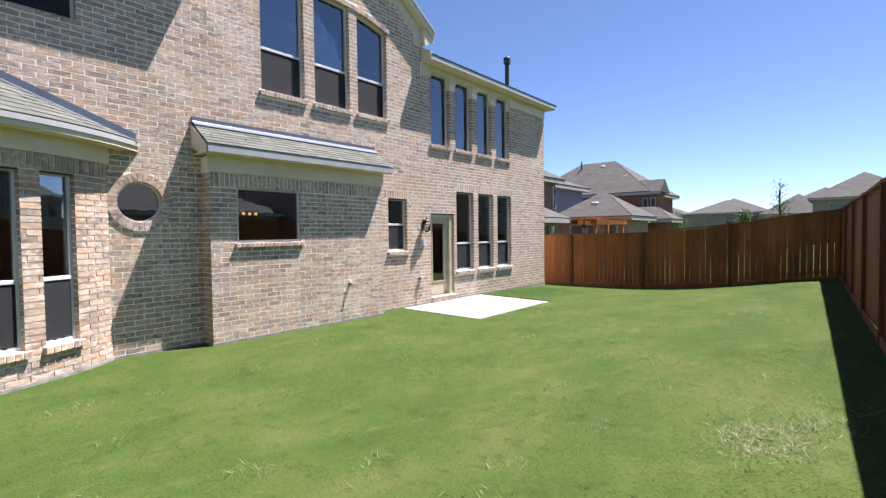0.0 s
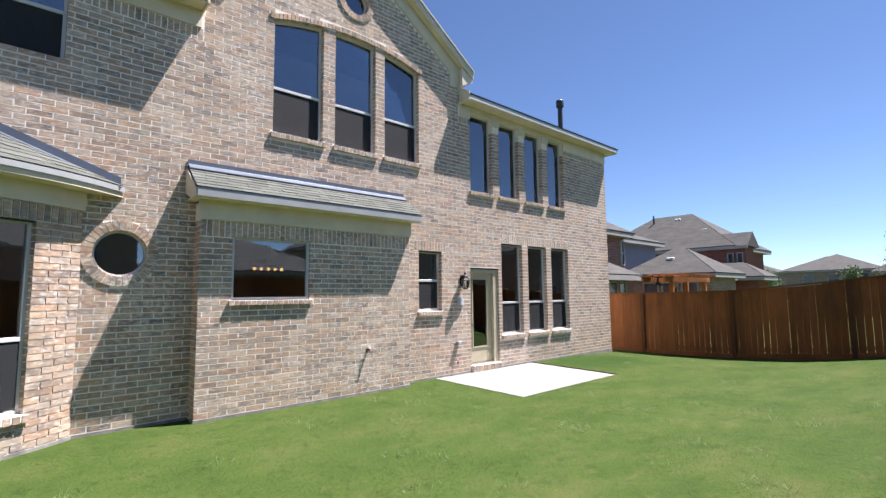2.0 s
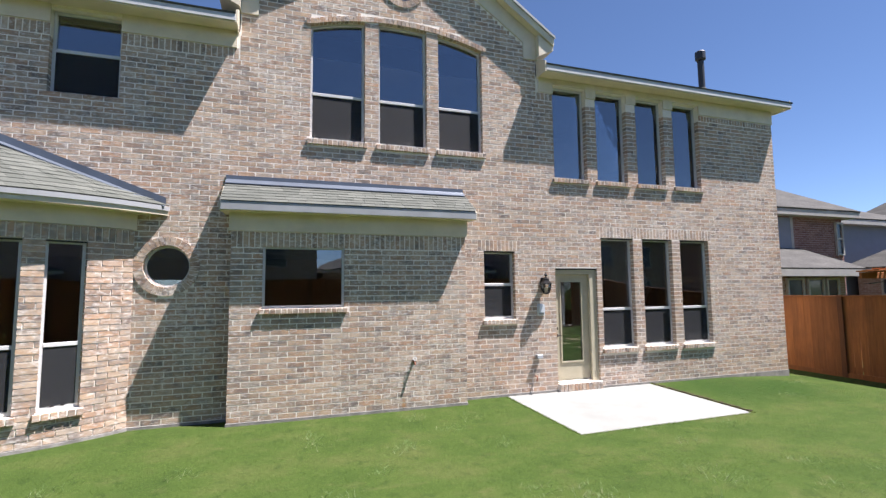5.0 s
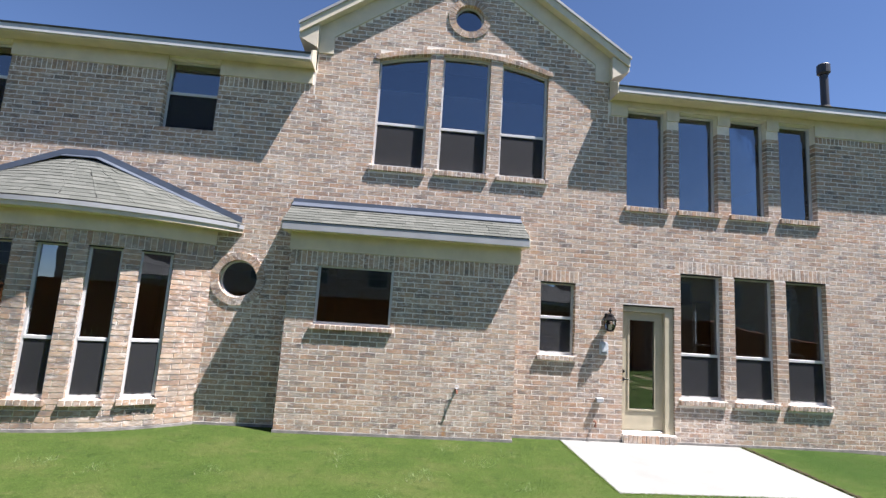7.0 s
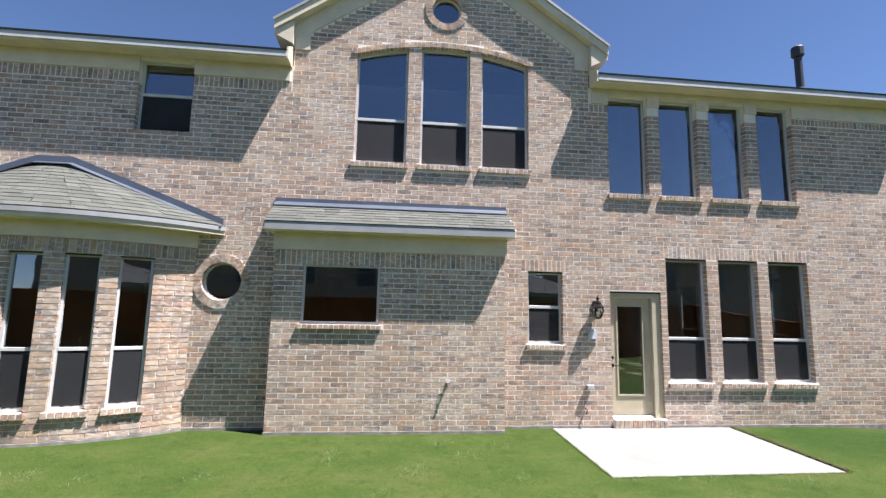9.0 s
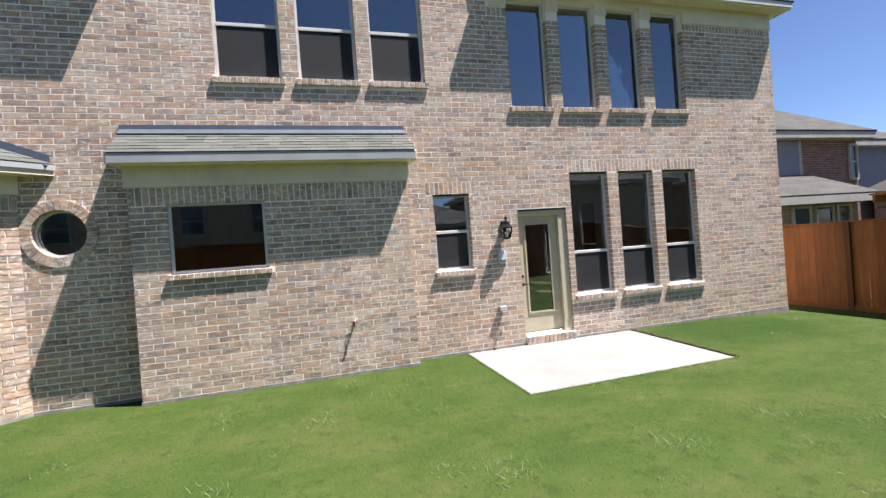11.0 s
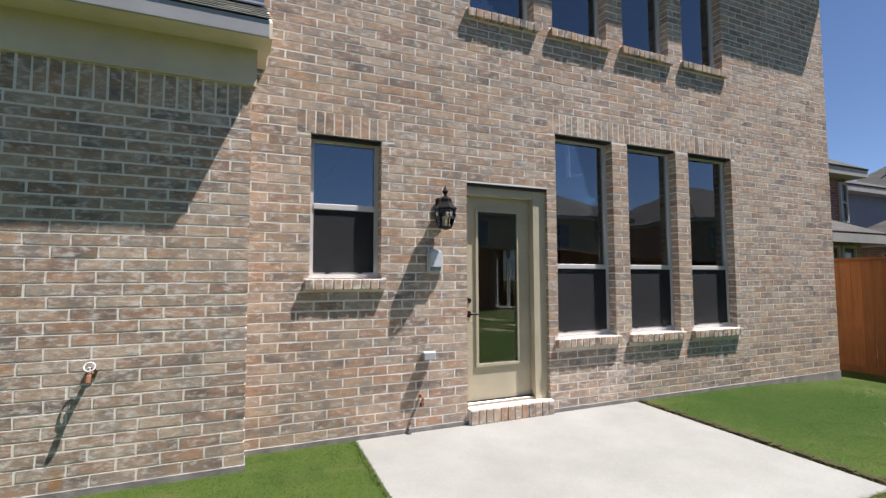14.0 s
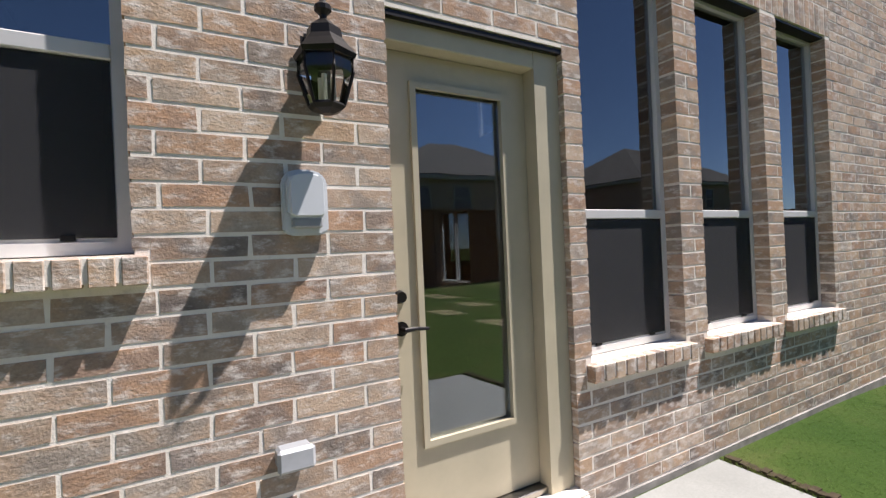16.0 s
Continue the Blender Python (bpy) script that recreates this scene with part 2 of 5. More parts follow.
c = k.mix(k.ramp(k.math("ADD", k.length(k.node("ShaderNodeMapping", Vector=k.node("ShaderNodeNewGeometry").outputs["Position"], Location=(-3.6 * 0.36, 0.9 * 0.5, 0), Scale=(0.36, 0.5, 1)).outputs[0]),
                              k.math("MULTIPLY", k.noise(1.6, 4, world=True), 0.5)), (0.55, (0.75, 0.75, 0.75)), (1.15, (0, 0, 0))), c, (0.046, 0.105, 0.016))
p = k.piece()
c = k.mix(0.4, c, k.ramp(p, (0.0, (0.44, 0.47, 0.42)), (0.8, (0.62, 0.60, 0.5)), (1.0, (0.78, 0.72, 0.55))), "OVERLAY")
k.color(c).translucent(0.45, k.mix(0.15, c, (0.3, 0.4, 0.1)))
M_BLADE = k.m
k = Mat("weed_blade", 0.7, spec=0.25)
c = k.ramp(k.piece(), (0.0, (0.13, 0.205, 0.065)), (0.6, (0.20, 0.275, 0.11)), (1.0, (0.29, 0.31, 0.17)))
k.color(c).translucent(0.4, c)
M_WEED = k.m
k = Mat("straw_dry", 0.9, spec=0.1)
k.color(k.ramp(k.piece(), (0.0, (0.18, 0.16, 0.10)), (1.0, (0.30, 0.275, 0.19))))
M_STRAW = k.m
k = Mat("leaf_green", 0.7, spec=0.2)
k.color(k.ramp(k.piece(), (0.0, (0.07, 0.12, 0.04)), (1.0, (0.15, 0.21, 0.08))))
M_LEAF = k.m
k = Mat("bark_grey", 0.9, spec=0.1)
k.color(k.ramp(k.noise(6, 5, (1, 1, 0.3), world=True), (0.3, (0.10, 0.08, 0.06)), (0.7, (0.2, 0.17, 0.13))))
M_BARK = k.m


def far_brick(name, a, b, mortar, scale):
    k = Mat(name, 0.92, spec=0.1)
    geo = k.node("ShaderNodeNewGeometry")
    sep = k.node("ShaderNodeSeparateXYZ", Vector=geo.outputs["Position"])
    across = k.math("ADD", sep.outputs[0], sep.outputs[1])
    com = k.node("ShaderNodeCombineXYZ", X=across, Y=sep.outputs[2])
    t = k.node("ShaderNodeTexBrick", Vector=com.outputs[0], Color1=(*a, 1), Color2=(*b, 1), Mortar=(*mortar, 1), Scale=scale)
    t.inputs["Mortar Size"].default_value = 0.012
    t.inputs["Brick Width"].default_value = 0.5
    t.inputs["Row Height"].default_value = 0.16
    k.color(k.mix(0.3, t.outputs["Color"], k.ramp(k.noise(3, 5, world=True), (0.3, (0.3, 0.3, 0.3)), (0.7, (0.7, 0.7, 0.7))), "OVERLAY"))
    return k.m


M_FARRED = far_brick("far_brick_red", (0.20, 0.062, 0.045), (0.26, 0.095, 0.07), (0.3, 0.24, 0.2), 2.0)
M_FARPURPLE = far_brick("far_brick_purple", (0.17, 0.085, 0.075), (0.25, 0.14, 0.12), (0.36, 0.30, 0.28), 2.0)
M_FARTAN = far_brick("far_brick_brown", (0.26, 0.17, 0.13), (0.34, 0.24, 0.19), (0.42, 0.38, 0.34), 2.0)
M_SIDING = painted("siding_blue_grey", (0.20, 0.215, 0.26), 0.7, 0.08)
M_FARTRIM = painted("far_trim_cream", (0.36, 0.34, 0.31), 0.6)
M_FARGLASS = painted("far_window_glass", (0.05, 0.06, 0.075), 0.08, 0.2)


# ---------------------------------------------------------------- building blocks
def part(name, bm, material, parent=None, label=""):
    """One bmesh as one mesh object, under a thing or under a part."""
    me = bpy.data.meshes.new(name)
    bmesh.ops.recalc_face_normals(bm, faces=bm.faces[:])
    bm.to_mesh(me)
    bm.free()
    me.materials.append(material)
    ob = new(name, me)
    if parent:
        ob.parent = parent
    return tagged(ob, label)


def thing(name, label, category, group="", kind=""):
    return tagged(new(name), label, category, group, kind)


def box(bm, x0, x1, y0, y1, z0, z1, m=None):
    co = [(x, y, z) for x in (x0, x1) for y in (y0, y1) for z in (z0, z1)]
    v = [bm.verts.new(m @ Vector(p) if m else p) for p in co]
    for f in ((0, 1, 3, 2), (4, 6, 7, 5), (0, 4, 5, 1), (2, 3, 7, 6), (0, 2, 6, 4), (1, 5, 7, 3)):
        bm.faces.new([v[i] for i in f])
    return v


def bevelled(bm, width=0.004, segments=1):
    bmesh.ops.bevel(bm, geom=bm.edges[:], offset=width, segments=segments, affect="EDGES")
    return bm


def boxes(*dims, bevel=0.0, m=None):
    bm = bmesh.new()
    for d in dims:
        box(bm, *d, m=m)
    return bevelled(bm, bevel) if bevel else bm


def poly_prism(bm, pts, off, m=None):
    """A flat polygon given a thickness along the vector off."""
    a = [bm.verts.new(m @ Vector(p) if m else p) for p in pts]
    b = [bm.verts.new((m @ (Vector(p) + Vector(off))) if m else Vector(p) + Vector(off)) for p in pts]
    bm.faces.new(a)
    bm.faces.new(b[::-1])
    for i in range(len(pts)):
        j = (i + 1) % len(pts)
        bm.faces.new((a[i], b[i], b[j], a[j]))


def tube(bm, pts, radius, sides=10, cap=True):
    """A round bar along a line of points; radius may be a list."""
    rings = []
    n = len(pts)
    for i, p in enumerate(pts):
        p = Vector(p)
        way = (Vector(pts[min(i + 1, n - 1)]) - Vector(pts[max(i - 1, 0)])).normalized()
        q = way.to_track_quat("Z", "Y")
        r = radius[i] if isinstance(radius, (list, tuple)) else radius
        rings.append([bm.verts.new(p + q @ Vector((r * math.cos(a), r * math.sin(a), 0))) for a in [2 * math.pi * s / sides for s in range(sides)]])
    for a, b in zip(rings, rings[1:]):
        for s in range(sides):
            bm.faces.new((a[s], a[(s + 1) % sides], b[(s + 1) % sides], b[s]))
    if cap:
        bm.faces.new(rings[0][::-1])
        bm.faces.new(rings[-1])


class Hole:
    """An opening in a wall, from xa to xb, between lo(x) and hi(x)."""

    def __init__(self, xa, xb, lo, hi, steps=1):
        self.xa, self.xb, self.steps = xa, xb, steps
        self.lo = lo if callable(lo) else (lambda x: lo)
        self.hi = hi if callable(hi) else (lambda x: hi)

    def grown(self, d):
        c = 0.5 * (self.xa + self.xb)
        s = (self.xb - self.xa) / (self.xb - self.xa + 2 * d)
        back = lambda x: c + (x - c) * s
        return Hole(self.xa - d, self.xb + d, lambda x: self.lo(back(x)) - d, lambda x: self.hi(back(x)) + d, self.steps)


def round_hole(cx, cz, r):
    half = lambda x: math.sqrt(max(0.0, r * r - (x - cx) ** 2))
    return Hole(cx - r, cx + r, lambda x: cz - half(x), lambda x: cz + half(x), 20)


def slab_with_holes(u0, u1, z0, top, holes, y0, y1, m=None, more=()):
    """A wall from u0 to u1 with real openings through it."""
    bm = bmesh.new()
    top = top if callable(top) else (lambda u, t=top: t)
    cuts = {u0, u1, *more}
    for h in holes:
        cuts |= {h.xa + (h.xb - h.xa) * i / h.steps for i in range(h.steps + 1)}
    cuts = sorted(c for c in cuts if u0 - 1e-6 <= c <= u1 + 1e-6)

    def quad(*p):
        bm.faces.new([bm.verts.new(m @ Vector(q) if m else q) for q in p])

    for a, b in zip(cuts, cuts[1:]):
        if b - a < 1e-5:
            continue
        mid = 0.5 * (a + b)
        rows = sorted([h for h in holes if h.xa < mid < h.xb], key=lambda h: h.lo(mid))
        low = lambda u: z0
        for h in rows + [None]:
            hi = h.lo if h else top
            quad((a, y0, low(a)), (b, y0, low(b)), (b, y0, hi(b)), (a, y0, hi(a)))
            quad((a, y1, low(a)), (a, y1, hi(a)), (b, y1, hi(b)), (b, y1, low(b)))
            quad((a, y0, hi(a)), (b, y0, hi(b)), (b, y1, hi(b)), (a, y1, hi(a)))
            quad((a, y0, low(a)), (a, y1, low(a)), (b, y1, low(b)), (b, y0, low(b)))
            if h:
                low = h.hi
    for h in holes:
        for u in (h.xa, h.xb):
            if h.hi(u) - h.lo(u) > 1e-4:
                quad((u, y0, h.lo(u)), (u, y1, h.lo(u)), (u, y1, h.hi(u)), (u, y0, h.hi(u)))
    for u in (u0, u1):
        quad((u, y0, z0), (u, y1, z0), (u, y1, top(u)), (u, y0, top(u)))
    bmesh.ops.remove_doubles(bm, verts=bm.verts[:], dist=1e-5)
    return bm


COURSE, LENGTH, JOINT = 0.0794, 0.254, 0.014
rnd = random.Random(7)


def free_spans(u0, u1, holes, za, zb):
    """The stretches of a course that no opening takes."""
    spans = [(u0, u1)]
    for h in holes:
        n = 32 if h.steps > 1 else 1
        us = [h.xa + (h.xb - h.xa) * i / n for i in range(n + 1)]
        hit = [h.lo(u) < zb - 0.012 and h.hi(u) > za + 0.012 for u in us]
        runs = []
        for u, v, ok in zip(us, us[1:], [a or b for a, b in zip(hit, hit[1:])]):
            if ok:
                runs = runs[:-1] + [(runs[-1][0], v)] if runs and abs(runs[-1][1] - u) < 1e-9 else runs + [(u, v)]
        for ha, hb in runs:
            out = []
            for a, b in spans:
                if hb <= a or ha >= b:
                    out.append((a, b))
                else:
                    if ha > a:
                        out.append((a, ha))
                    if hb < b:
                        out.append((hb, b))
            spans = out
    return [s for s in spans if s[1] - s[0] > 0.02]


def lay_bricks(u0, u1, z0, z1, holes, top=None):
    """Running bond: rows of (ua, ub, za, zb)."""
    out = []
    n = int(round((z1 - z0) / COURSE))
    rise = (z1 - z0) / n
    for i in range(n):
        za, zb = z0 + i * rise + JOINT / 2, z0 + (i + 1) * rise - JOINT / 2
        shift = (i % 2) * LENGTH / 2 + rnd.uniform(-0.012, 0.012)
        for a, b in free_spans(u0, u1, holes, za, zb):
            if top:
                while a < b and top(a) < zb:
                    a += 0.02
                while b > a and top(b) < zb:
                    b -= 0.02
            out += stretchers(a, b, za, zb, shift)
        for h in holes:
            if h.steps > 1:
                continue
            lo, hi = h.lo(h.xa), h.hi(h.xa)
            others = [o for o in holes if o is not h]
            for a0, a1 in ((za, lo - JOINT), (hi + JOINT, zb)):
                if za - 0.002 <= a0 < a1 - 0.015 and a1 <= zb + 0.002 and (lo < zb - 0.012 and hi > za + 0.012):
                    for a, b in free_spans(max(u0, h.xa), min(u1, h.xb), others, a0, a1):
                        if b - a > 0.03 and not (top and (top(a) < a1 or top(b) < a1)):
                            out += stretchers(a, b, a0, a1, shift)
    return out


def stretchers(a, b, za, zb, shift):
    """One course of bricks from a to b."""
    out = []
    j = math.floor((a - shift) / LENGTH)
    cuts = [a]
    while shift + (j + 1) * LENGTH < b - 0.05:
        j += 1
        if shift + j * LENGTH > a + 0.05:
            cuts.append(shift + j * LENGTH + rnd.uniform(-0.006, 0.006))
    cuts.append(b)
    for p, q in zip(cuts, cuts[1:]):
        p2 = p if p == a else p + JOINT / 2
        q2 = q if q == b else q - JOINT / 2
        if q2 - p2 > 0.015:
            out.append((p2, q2, za + rnd.uniform(-.001, .001), zb + rnd.uniform(-.001, .001)))
    return out


def soldiers(u0, u1, z0, z1, width=0.0794):
    n = max(1, int(round((u1 - u0) / width)))
    w = (u1 - u0) / n
    return [(u0 + i * w + JOINT / 2, u0 + (i + 1) * w - JOINT / 2, z0 + JOINT / 2, z1 - JOINT / 2) for i in range(n)]


def brick_mesh(rects, depth, m=None, proud=0.0016):
    verts, faces = [], []
    for ua, ub, za, zb in rects:
        o = len(verts)
        f = -proud + rnd.uniform(-0.0005, 0.0005)
        for y in (f, depth):
            for u, z in ((ua, za), (ub, za), (ub, zb), (ua, zb)):
                p = Vector((u + rnd.uniform(-.0025, .0025), y + rnd.uniform(-.0003, .0003), z + rnd.uniform(-.0018, .0018)))
                verts.append(m @ p if m else p)
        faces += [(o, o + 1, o + 2, o + 3), (o + 1, o, o + 4, o + 5), (o + 2, o + 1, o + 5, o + 6), (o + 3, o + 2, o + 6, o + 7), (o, o + 3, o + 7, o + 4)]
    me = bpy.data.meshes.new("bricks")
    me.from_pydata([tuple(v) for v in verts], [], faces)
    me.materials.append(M_BRICK)
    return me


def joined_bricks(rects, parent, depth=0.115, m=None, proud=0.0016, name="bricks"):
    ob = new(name, brick_mesh(rects, depth, m, proud))
    ob.parent = parent
    return tagged(ob, kind="stuff")


# ---------------------------------------------------------------- ground
def smooth(a, b, v):
    s = min(1.0, max(0.0, (v - a) / (b - a)))
    return s * s * (3 - 2 * s)


def ground_z(x, y):
    rise = 0.06 * smooth(-2.4, -5.0, y) + 0.40 * smooth(-4.2, -8.0, y)
    side = -0.14 * smooth(3.5, 7.2, x) * (1 - smooth(-1.0, -6.5, y))
    bumps = 0.012 * math.sin(x * 1.9 + y * 0.7) * math.sin(y * 1.7 - x * 0.4) * smooth(-2.5, -3.8, y)
    return -0.013 + rise + side + bumps


def grid_lines(a, b, step, far):
    n = int(round((b - a) / step))
    return [-far, -far / 6, -far / 25, a - 12, a - 4] + [a + (b - a) * i / n for i in range(n + 1)] + [b + 4, b + 12, far / 25, far / 6, far]


gx, gy = grid_lines(-14, 10, 0.4, 2500), grid_lines(-10, 2, 0.3, 2500)
me = bpy.data.meshes.new("ground")
me.from_pydata([(x, y, ground_z(x, y)) for y in gy for x in gx], [],
               [(j * len(gx) + i, j * len(gx) + i + 1, (j + 1) * len(gx) + i + 1, (j + 1) * len(gx) + i) for j in range(len(gy) - 1) for i in range(len(gx) - 1)])
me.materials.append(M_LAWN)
for f in me.polygons:
    f.use_smooth = True
ground = tagged(new("ground", me), "mown green lawn rising gently towards the rear fence", "lawn", kind="structure")

bm = bmesh.new()
poly_prism(bm, [(-1.05, -0.014, -0.006), (2.03, -0.014, -0.006), (1.86, -2.28, -0.006), (-1.13, -2.31, -0.006)], (0, 0, -0.14))
patio = part("patio", bevelled(bm, 0.012), M_CONCRETE, None, "pale broom-finished concrete patio slab by the back door")
tagged(patio, category="patio", kind="structure")

# the turf stands a little above the slab along one edge; the dark soil colour also stands for its shadow
k = Mat("soil_shaded", 0.95, spec=0.1)
k.color(k.ramp(k.noise(25, 5, world=True), (0.3, (0.035, 0.027, 0.018)), (0.7, (0.075, 0.058, 0.036))))
k.bump(k.noise(60, 4, world=True), 0.6, 0.01)
bm = bmesh.new()
edge_rnd = random.Random(21)
for i in range(56):
    v0, v1 = i / 56, (i + 1) / 56
    xa, xb = 2.03 - 0.17 * v0, 2.03 - 0.17 * v1
    ya, yb = -0.05 - 2.20 * v0, -0.05 - 2.20 * v1
    w, h = edge_rnd.uniform(0.035, 0.06), edge_rnd.uniform(0.004, 0.016)
    poly_prism(bm, [(xa - edge_rnd.uniform(0.0, 0.012), ya, -0.06), (xa + w, ya, -0.06), (xb + w, yb, -0.06), (xb - edge_rnd.uniform(0.0, 0.012), yb, -0.06)], (0.012, 0, 0.06 + h))
tagged(part("soil_edge", bm, k.m), "bare soil edge of the turf along the patio, dark for its shadow", "soil", kind="structure")

# ---------------------------------------------------------------- openings
ARCH_R = (1.505 ** 2 + 0.225 ** 2) / (2 * 0.225)


def arch(x):
    return 6.425 - ARCH_R + math.sqrt(ARCH_R ** 2 - (x + 2.915) ** 2)


LOWER = [(1.03, 1.79), (2.01, 2.76), (2.97, 3.73)]
UPPER = [(0.05, 0.79), (1.02, 1.75), (1.99, 2.70), (2.94, 3.65)]
TRIPLE = [(-4.42, -3.54), (-3.31, -2.46), (-2.25, -1.41)]
LEFTUP = [(-7.90, -7.05), (-11.20, -10.34)]
holes_main = [Hole(a, b, 0.72, 2.825) for a, b in LOWER]
holes_main += [Hole(a, b, 3.95, 5.76) for a, b in UPPER]
holes_main += [Hole(a, b, 4.29, arch, 8) for a, b in TRIPLE]
holes_main += [Hole(a, b, 4.62, 5.83) for a, b in LEFTUP]
holes_main += [Hole(-1.432, -0.83, 1.33, 2.53), Hole(0.0, 0.915, 0.12, 2.23)]
ROUND_LOW, ROUND_HIGH = (-6.36, 2.23, 0.30), (-2.89, 7.15, 0.26)
BEHIND_BAY, BEHIND_POPOUT = Hole(-10.95, -7.0, 0.1, 2.72), Hole(-5.3, -2.1, 0.1, 2.72)
rings = [round_hole(*ROUND_LOW), round_hole(*ROUND_HIGH)]

XL, XR, GL, GR, GC, GSLOPE = -13.0, 5.83, -5.48, -0.30, -2.89, 0.69
EAVE = 5.885


def gable_top(x):
    return 8.12 - GSLOPE * abs(x - GC)


def wall_top(x):
    return gable_top(x) if GL < x < GR else 5.435


# ---------------------------------------------------------------- house walls
wall_left = part("wall_left", slab_with_holes(XL, GL, 0.0, EAVE, [h.grown(0.005) for h in holes_main if h.xb < GL] + [rings[0].grown(0.06), BEHIND_BAY], 0.0, 0.22), M_MORTAR)
wall_gable = part("wall_gable", slab_with_holes(GL, GR, 0.0, lambda x: 8.45 - GSLOPE * abs(x - GC),
                  [h.grown(0.005) for h in holes_main if h.xa > GL and h.xb < GR] + [rings[1].grown(0.06), BEHIND_POPOUT], 0.0, 0.22, more=(GC,)), M_MORTAR)
wall_right = part("wall_right", slab_with_holes(GR, XR - 0.005, 0.0, EAVE, [h.grown(0.005) for h in holes_main if h.xa > GR], 0.0, 0.22), M_MORTAR)
for w, what in ((wall_left, "beside the bay window"), (wall_gable, "under the rear gable"), (wall_right, "around the back door")):
    tagged(w, "mixed tan and brown brick house wall " + what, "brick wall", kind="structure")

RING_LOW, RING_HIGH = round_hole(ROUND_LOW[0], ROUND_LOW[1], 0.405), round_hole(ROUND_HIGH[0], ROUND_HIGH[1], 0.355)
arch_band = Hole(-4.52, -1.31, lambda x: arch(max(-4.42, min(-1.41, x))) + 0.012, lambda x: arch(max(-4.42, min(-1.41, x))) + 0.095, 16)
sold_low = Hole(0.93, 3.81, 2.825, 3.05)
sold_small = Hole(-1.55, -0.71, 2.53, 2.735)
sills = []
for a, b, z in [(a, b, 0.72) for a, b in LOWER] + [(a, b, 3.95) for a, b in UPPER] + [(a, b, 4.29) for a, b in TRIPLE] + [(-1.432, -0.83, 1.33)]:
    sills.append((a - 0.045, b + 0.045, z))
sill_holes = [Hole(a, b, z - 0.105, z) for a, b, z in sills]
solid = holes_main + [RING_LOW, RING_HIGH, arch_band, sold_low, sold_small, BEHIND_BAY, BEHIND_POPOUT] + sill_holes
main_rects = lay_bricks(XL, XR, 0.03, 0.03 + 102 * COURSE, solid, wall_top)
near_gable = [r for r in main_rects if r[0] > -1.9 and r[1] < GR + 0.1 and r[3] < 2.75][:300]
near_right = [r for r in main_rects if r[1] > GR + 0.1 and r[1] < 4.2 and r[3] < 2.95][:300]
near_set = set(near_gable + near_right)
rest = [r for r in main_rects if r not in near_set]
joined_bricks([r for r in rest if r[1] <= GL + 0.1], wall_left)
joined_bricks([r for r in rest if r[1] > GL + 0.1 and r[1] <= GR + 0.1], wall_gable)
rest_right = [r for r in rest if r[1] > GR + 0.1]
band = soldiers(XL, -11.2, 5.432, 5.615) + soldiers(-10.34, -7.90, 5.432, 5.615) + soldiers(-7.05, GL - 0.005, 5.432, 5.615)
joined_bricks(band, wall_left, name="soldier_course")
joined_bricks(soldiers(GR + 0.005, 0.05, 5.432, 5.58) + soldiers(3.65, XR, 5.432, 5.56), wall_right, name="soldier_course")
joined_bricks(rest_right + soldiers(0.93, 3.81, 2.825, 3.047), wall_right)
joined_bricks(soldiers(-1.55, -0.71, 2.53, 2.732), wall_gable, name="soldier_course")


def ring_bricks(cx, cz, r0, r1, n, parent):
    bm = bmesh.new()
    for i in range(n):
        a0, a1 = 2 * math.pi * (i + 0.06) / n, 2 * math.pi * (i + 0.94) / n
        pts = [(cx + r * math.cos(a), -0.02, cz + r * math.sin(a)) for r, a in ((r0, a0), (r1, a0), (r1, a1), (r0, a1))]
        poly_prism(bm, pts, (0, 0.14, 0))
    return part("brick_ring", bm, M_BRICK, parent)


def mortar_ring(cx, cz, r0, r1, parent):
    bm = bmesh.new()
    n = 40
    for i in range(n):
        a0, a1 = 2 * math.pi * i / n, 2 * math.pi * (i + 1) / n
        poly_prism(bm, [(cx + r * math.cos(a), -0.012, cz + r * math.sin(a)) for r, a in ((r0, a0), (r1, a0), (r1, a1), (r0, a1))], (0, 0.16, 0))
    return part("mortar_ring", bm, M_MORTAR, parent)


for (cx, cz, r), par, n in ((ROUND_LOW, wall_left, 34), (ROUND_HIGH, wall_gable, 28)):
    ring_bricks(cx, cz, r, r + 0.125, n, par)
    mortar_ring(cx, cz, r + 0.004, r + 0.121, par)
bm = bmesh.new()
n = 46
for i in range(n):
    xa, xb = -4.50 + 3.17 * i / n + 0.004, -4.50 + 3.17 * (i + 1) / n - 0.004
    ca, cb = max(-4.42, min(-1.41, xa)), max(-4.42, min(-1.41, xb))
    poly_prism(bm, [(xa, -0.022, arch(ca) + 0.002), (xb, -0.022, arch(cb) + 0.002), (xb, -0.022, arch(cb) + 0.092), (xa, -0.022, arch(ca) + 0.092)], (0, 0.1, 0))
part("brick_arch", bm, M_BRICK, wall_gable)

# the pop-out with its picture window
PX0, PX1, PY = -5.50, -1.90, -0.30
POP = (-5.07, -3.89, 1.61, 2.52)
pop_hole = Hole(*POP[:2], POP[2], POP[3])
M_POP = pose(0, PY, 0)
wall_popout = part("wall_popout", slab_with_holes(PX0 + 0.005, PX1 - 0.005, 0.0, 2.98, [pop_hole.grown(0.005)], PY, PY + 0.2), M_MORTAR)
part("side_wall", boxes((PX0 + 0.005, PX0 + 0.105, PY + 0.2, 0.0, 0.0, 2.98)), M_MORTAR, wall_popout)
part("side_wall", boxes((PX1 - 0.105, PX1 - 0.005, PY + 0.2, 0.0, 0.0, 2.98)), M_MORTAR, wall_popout)
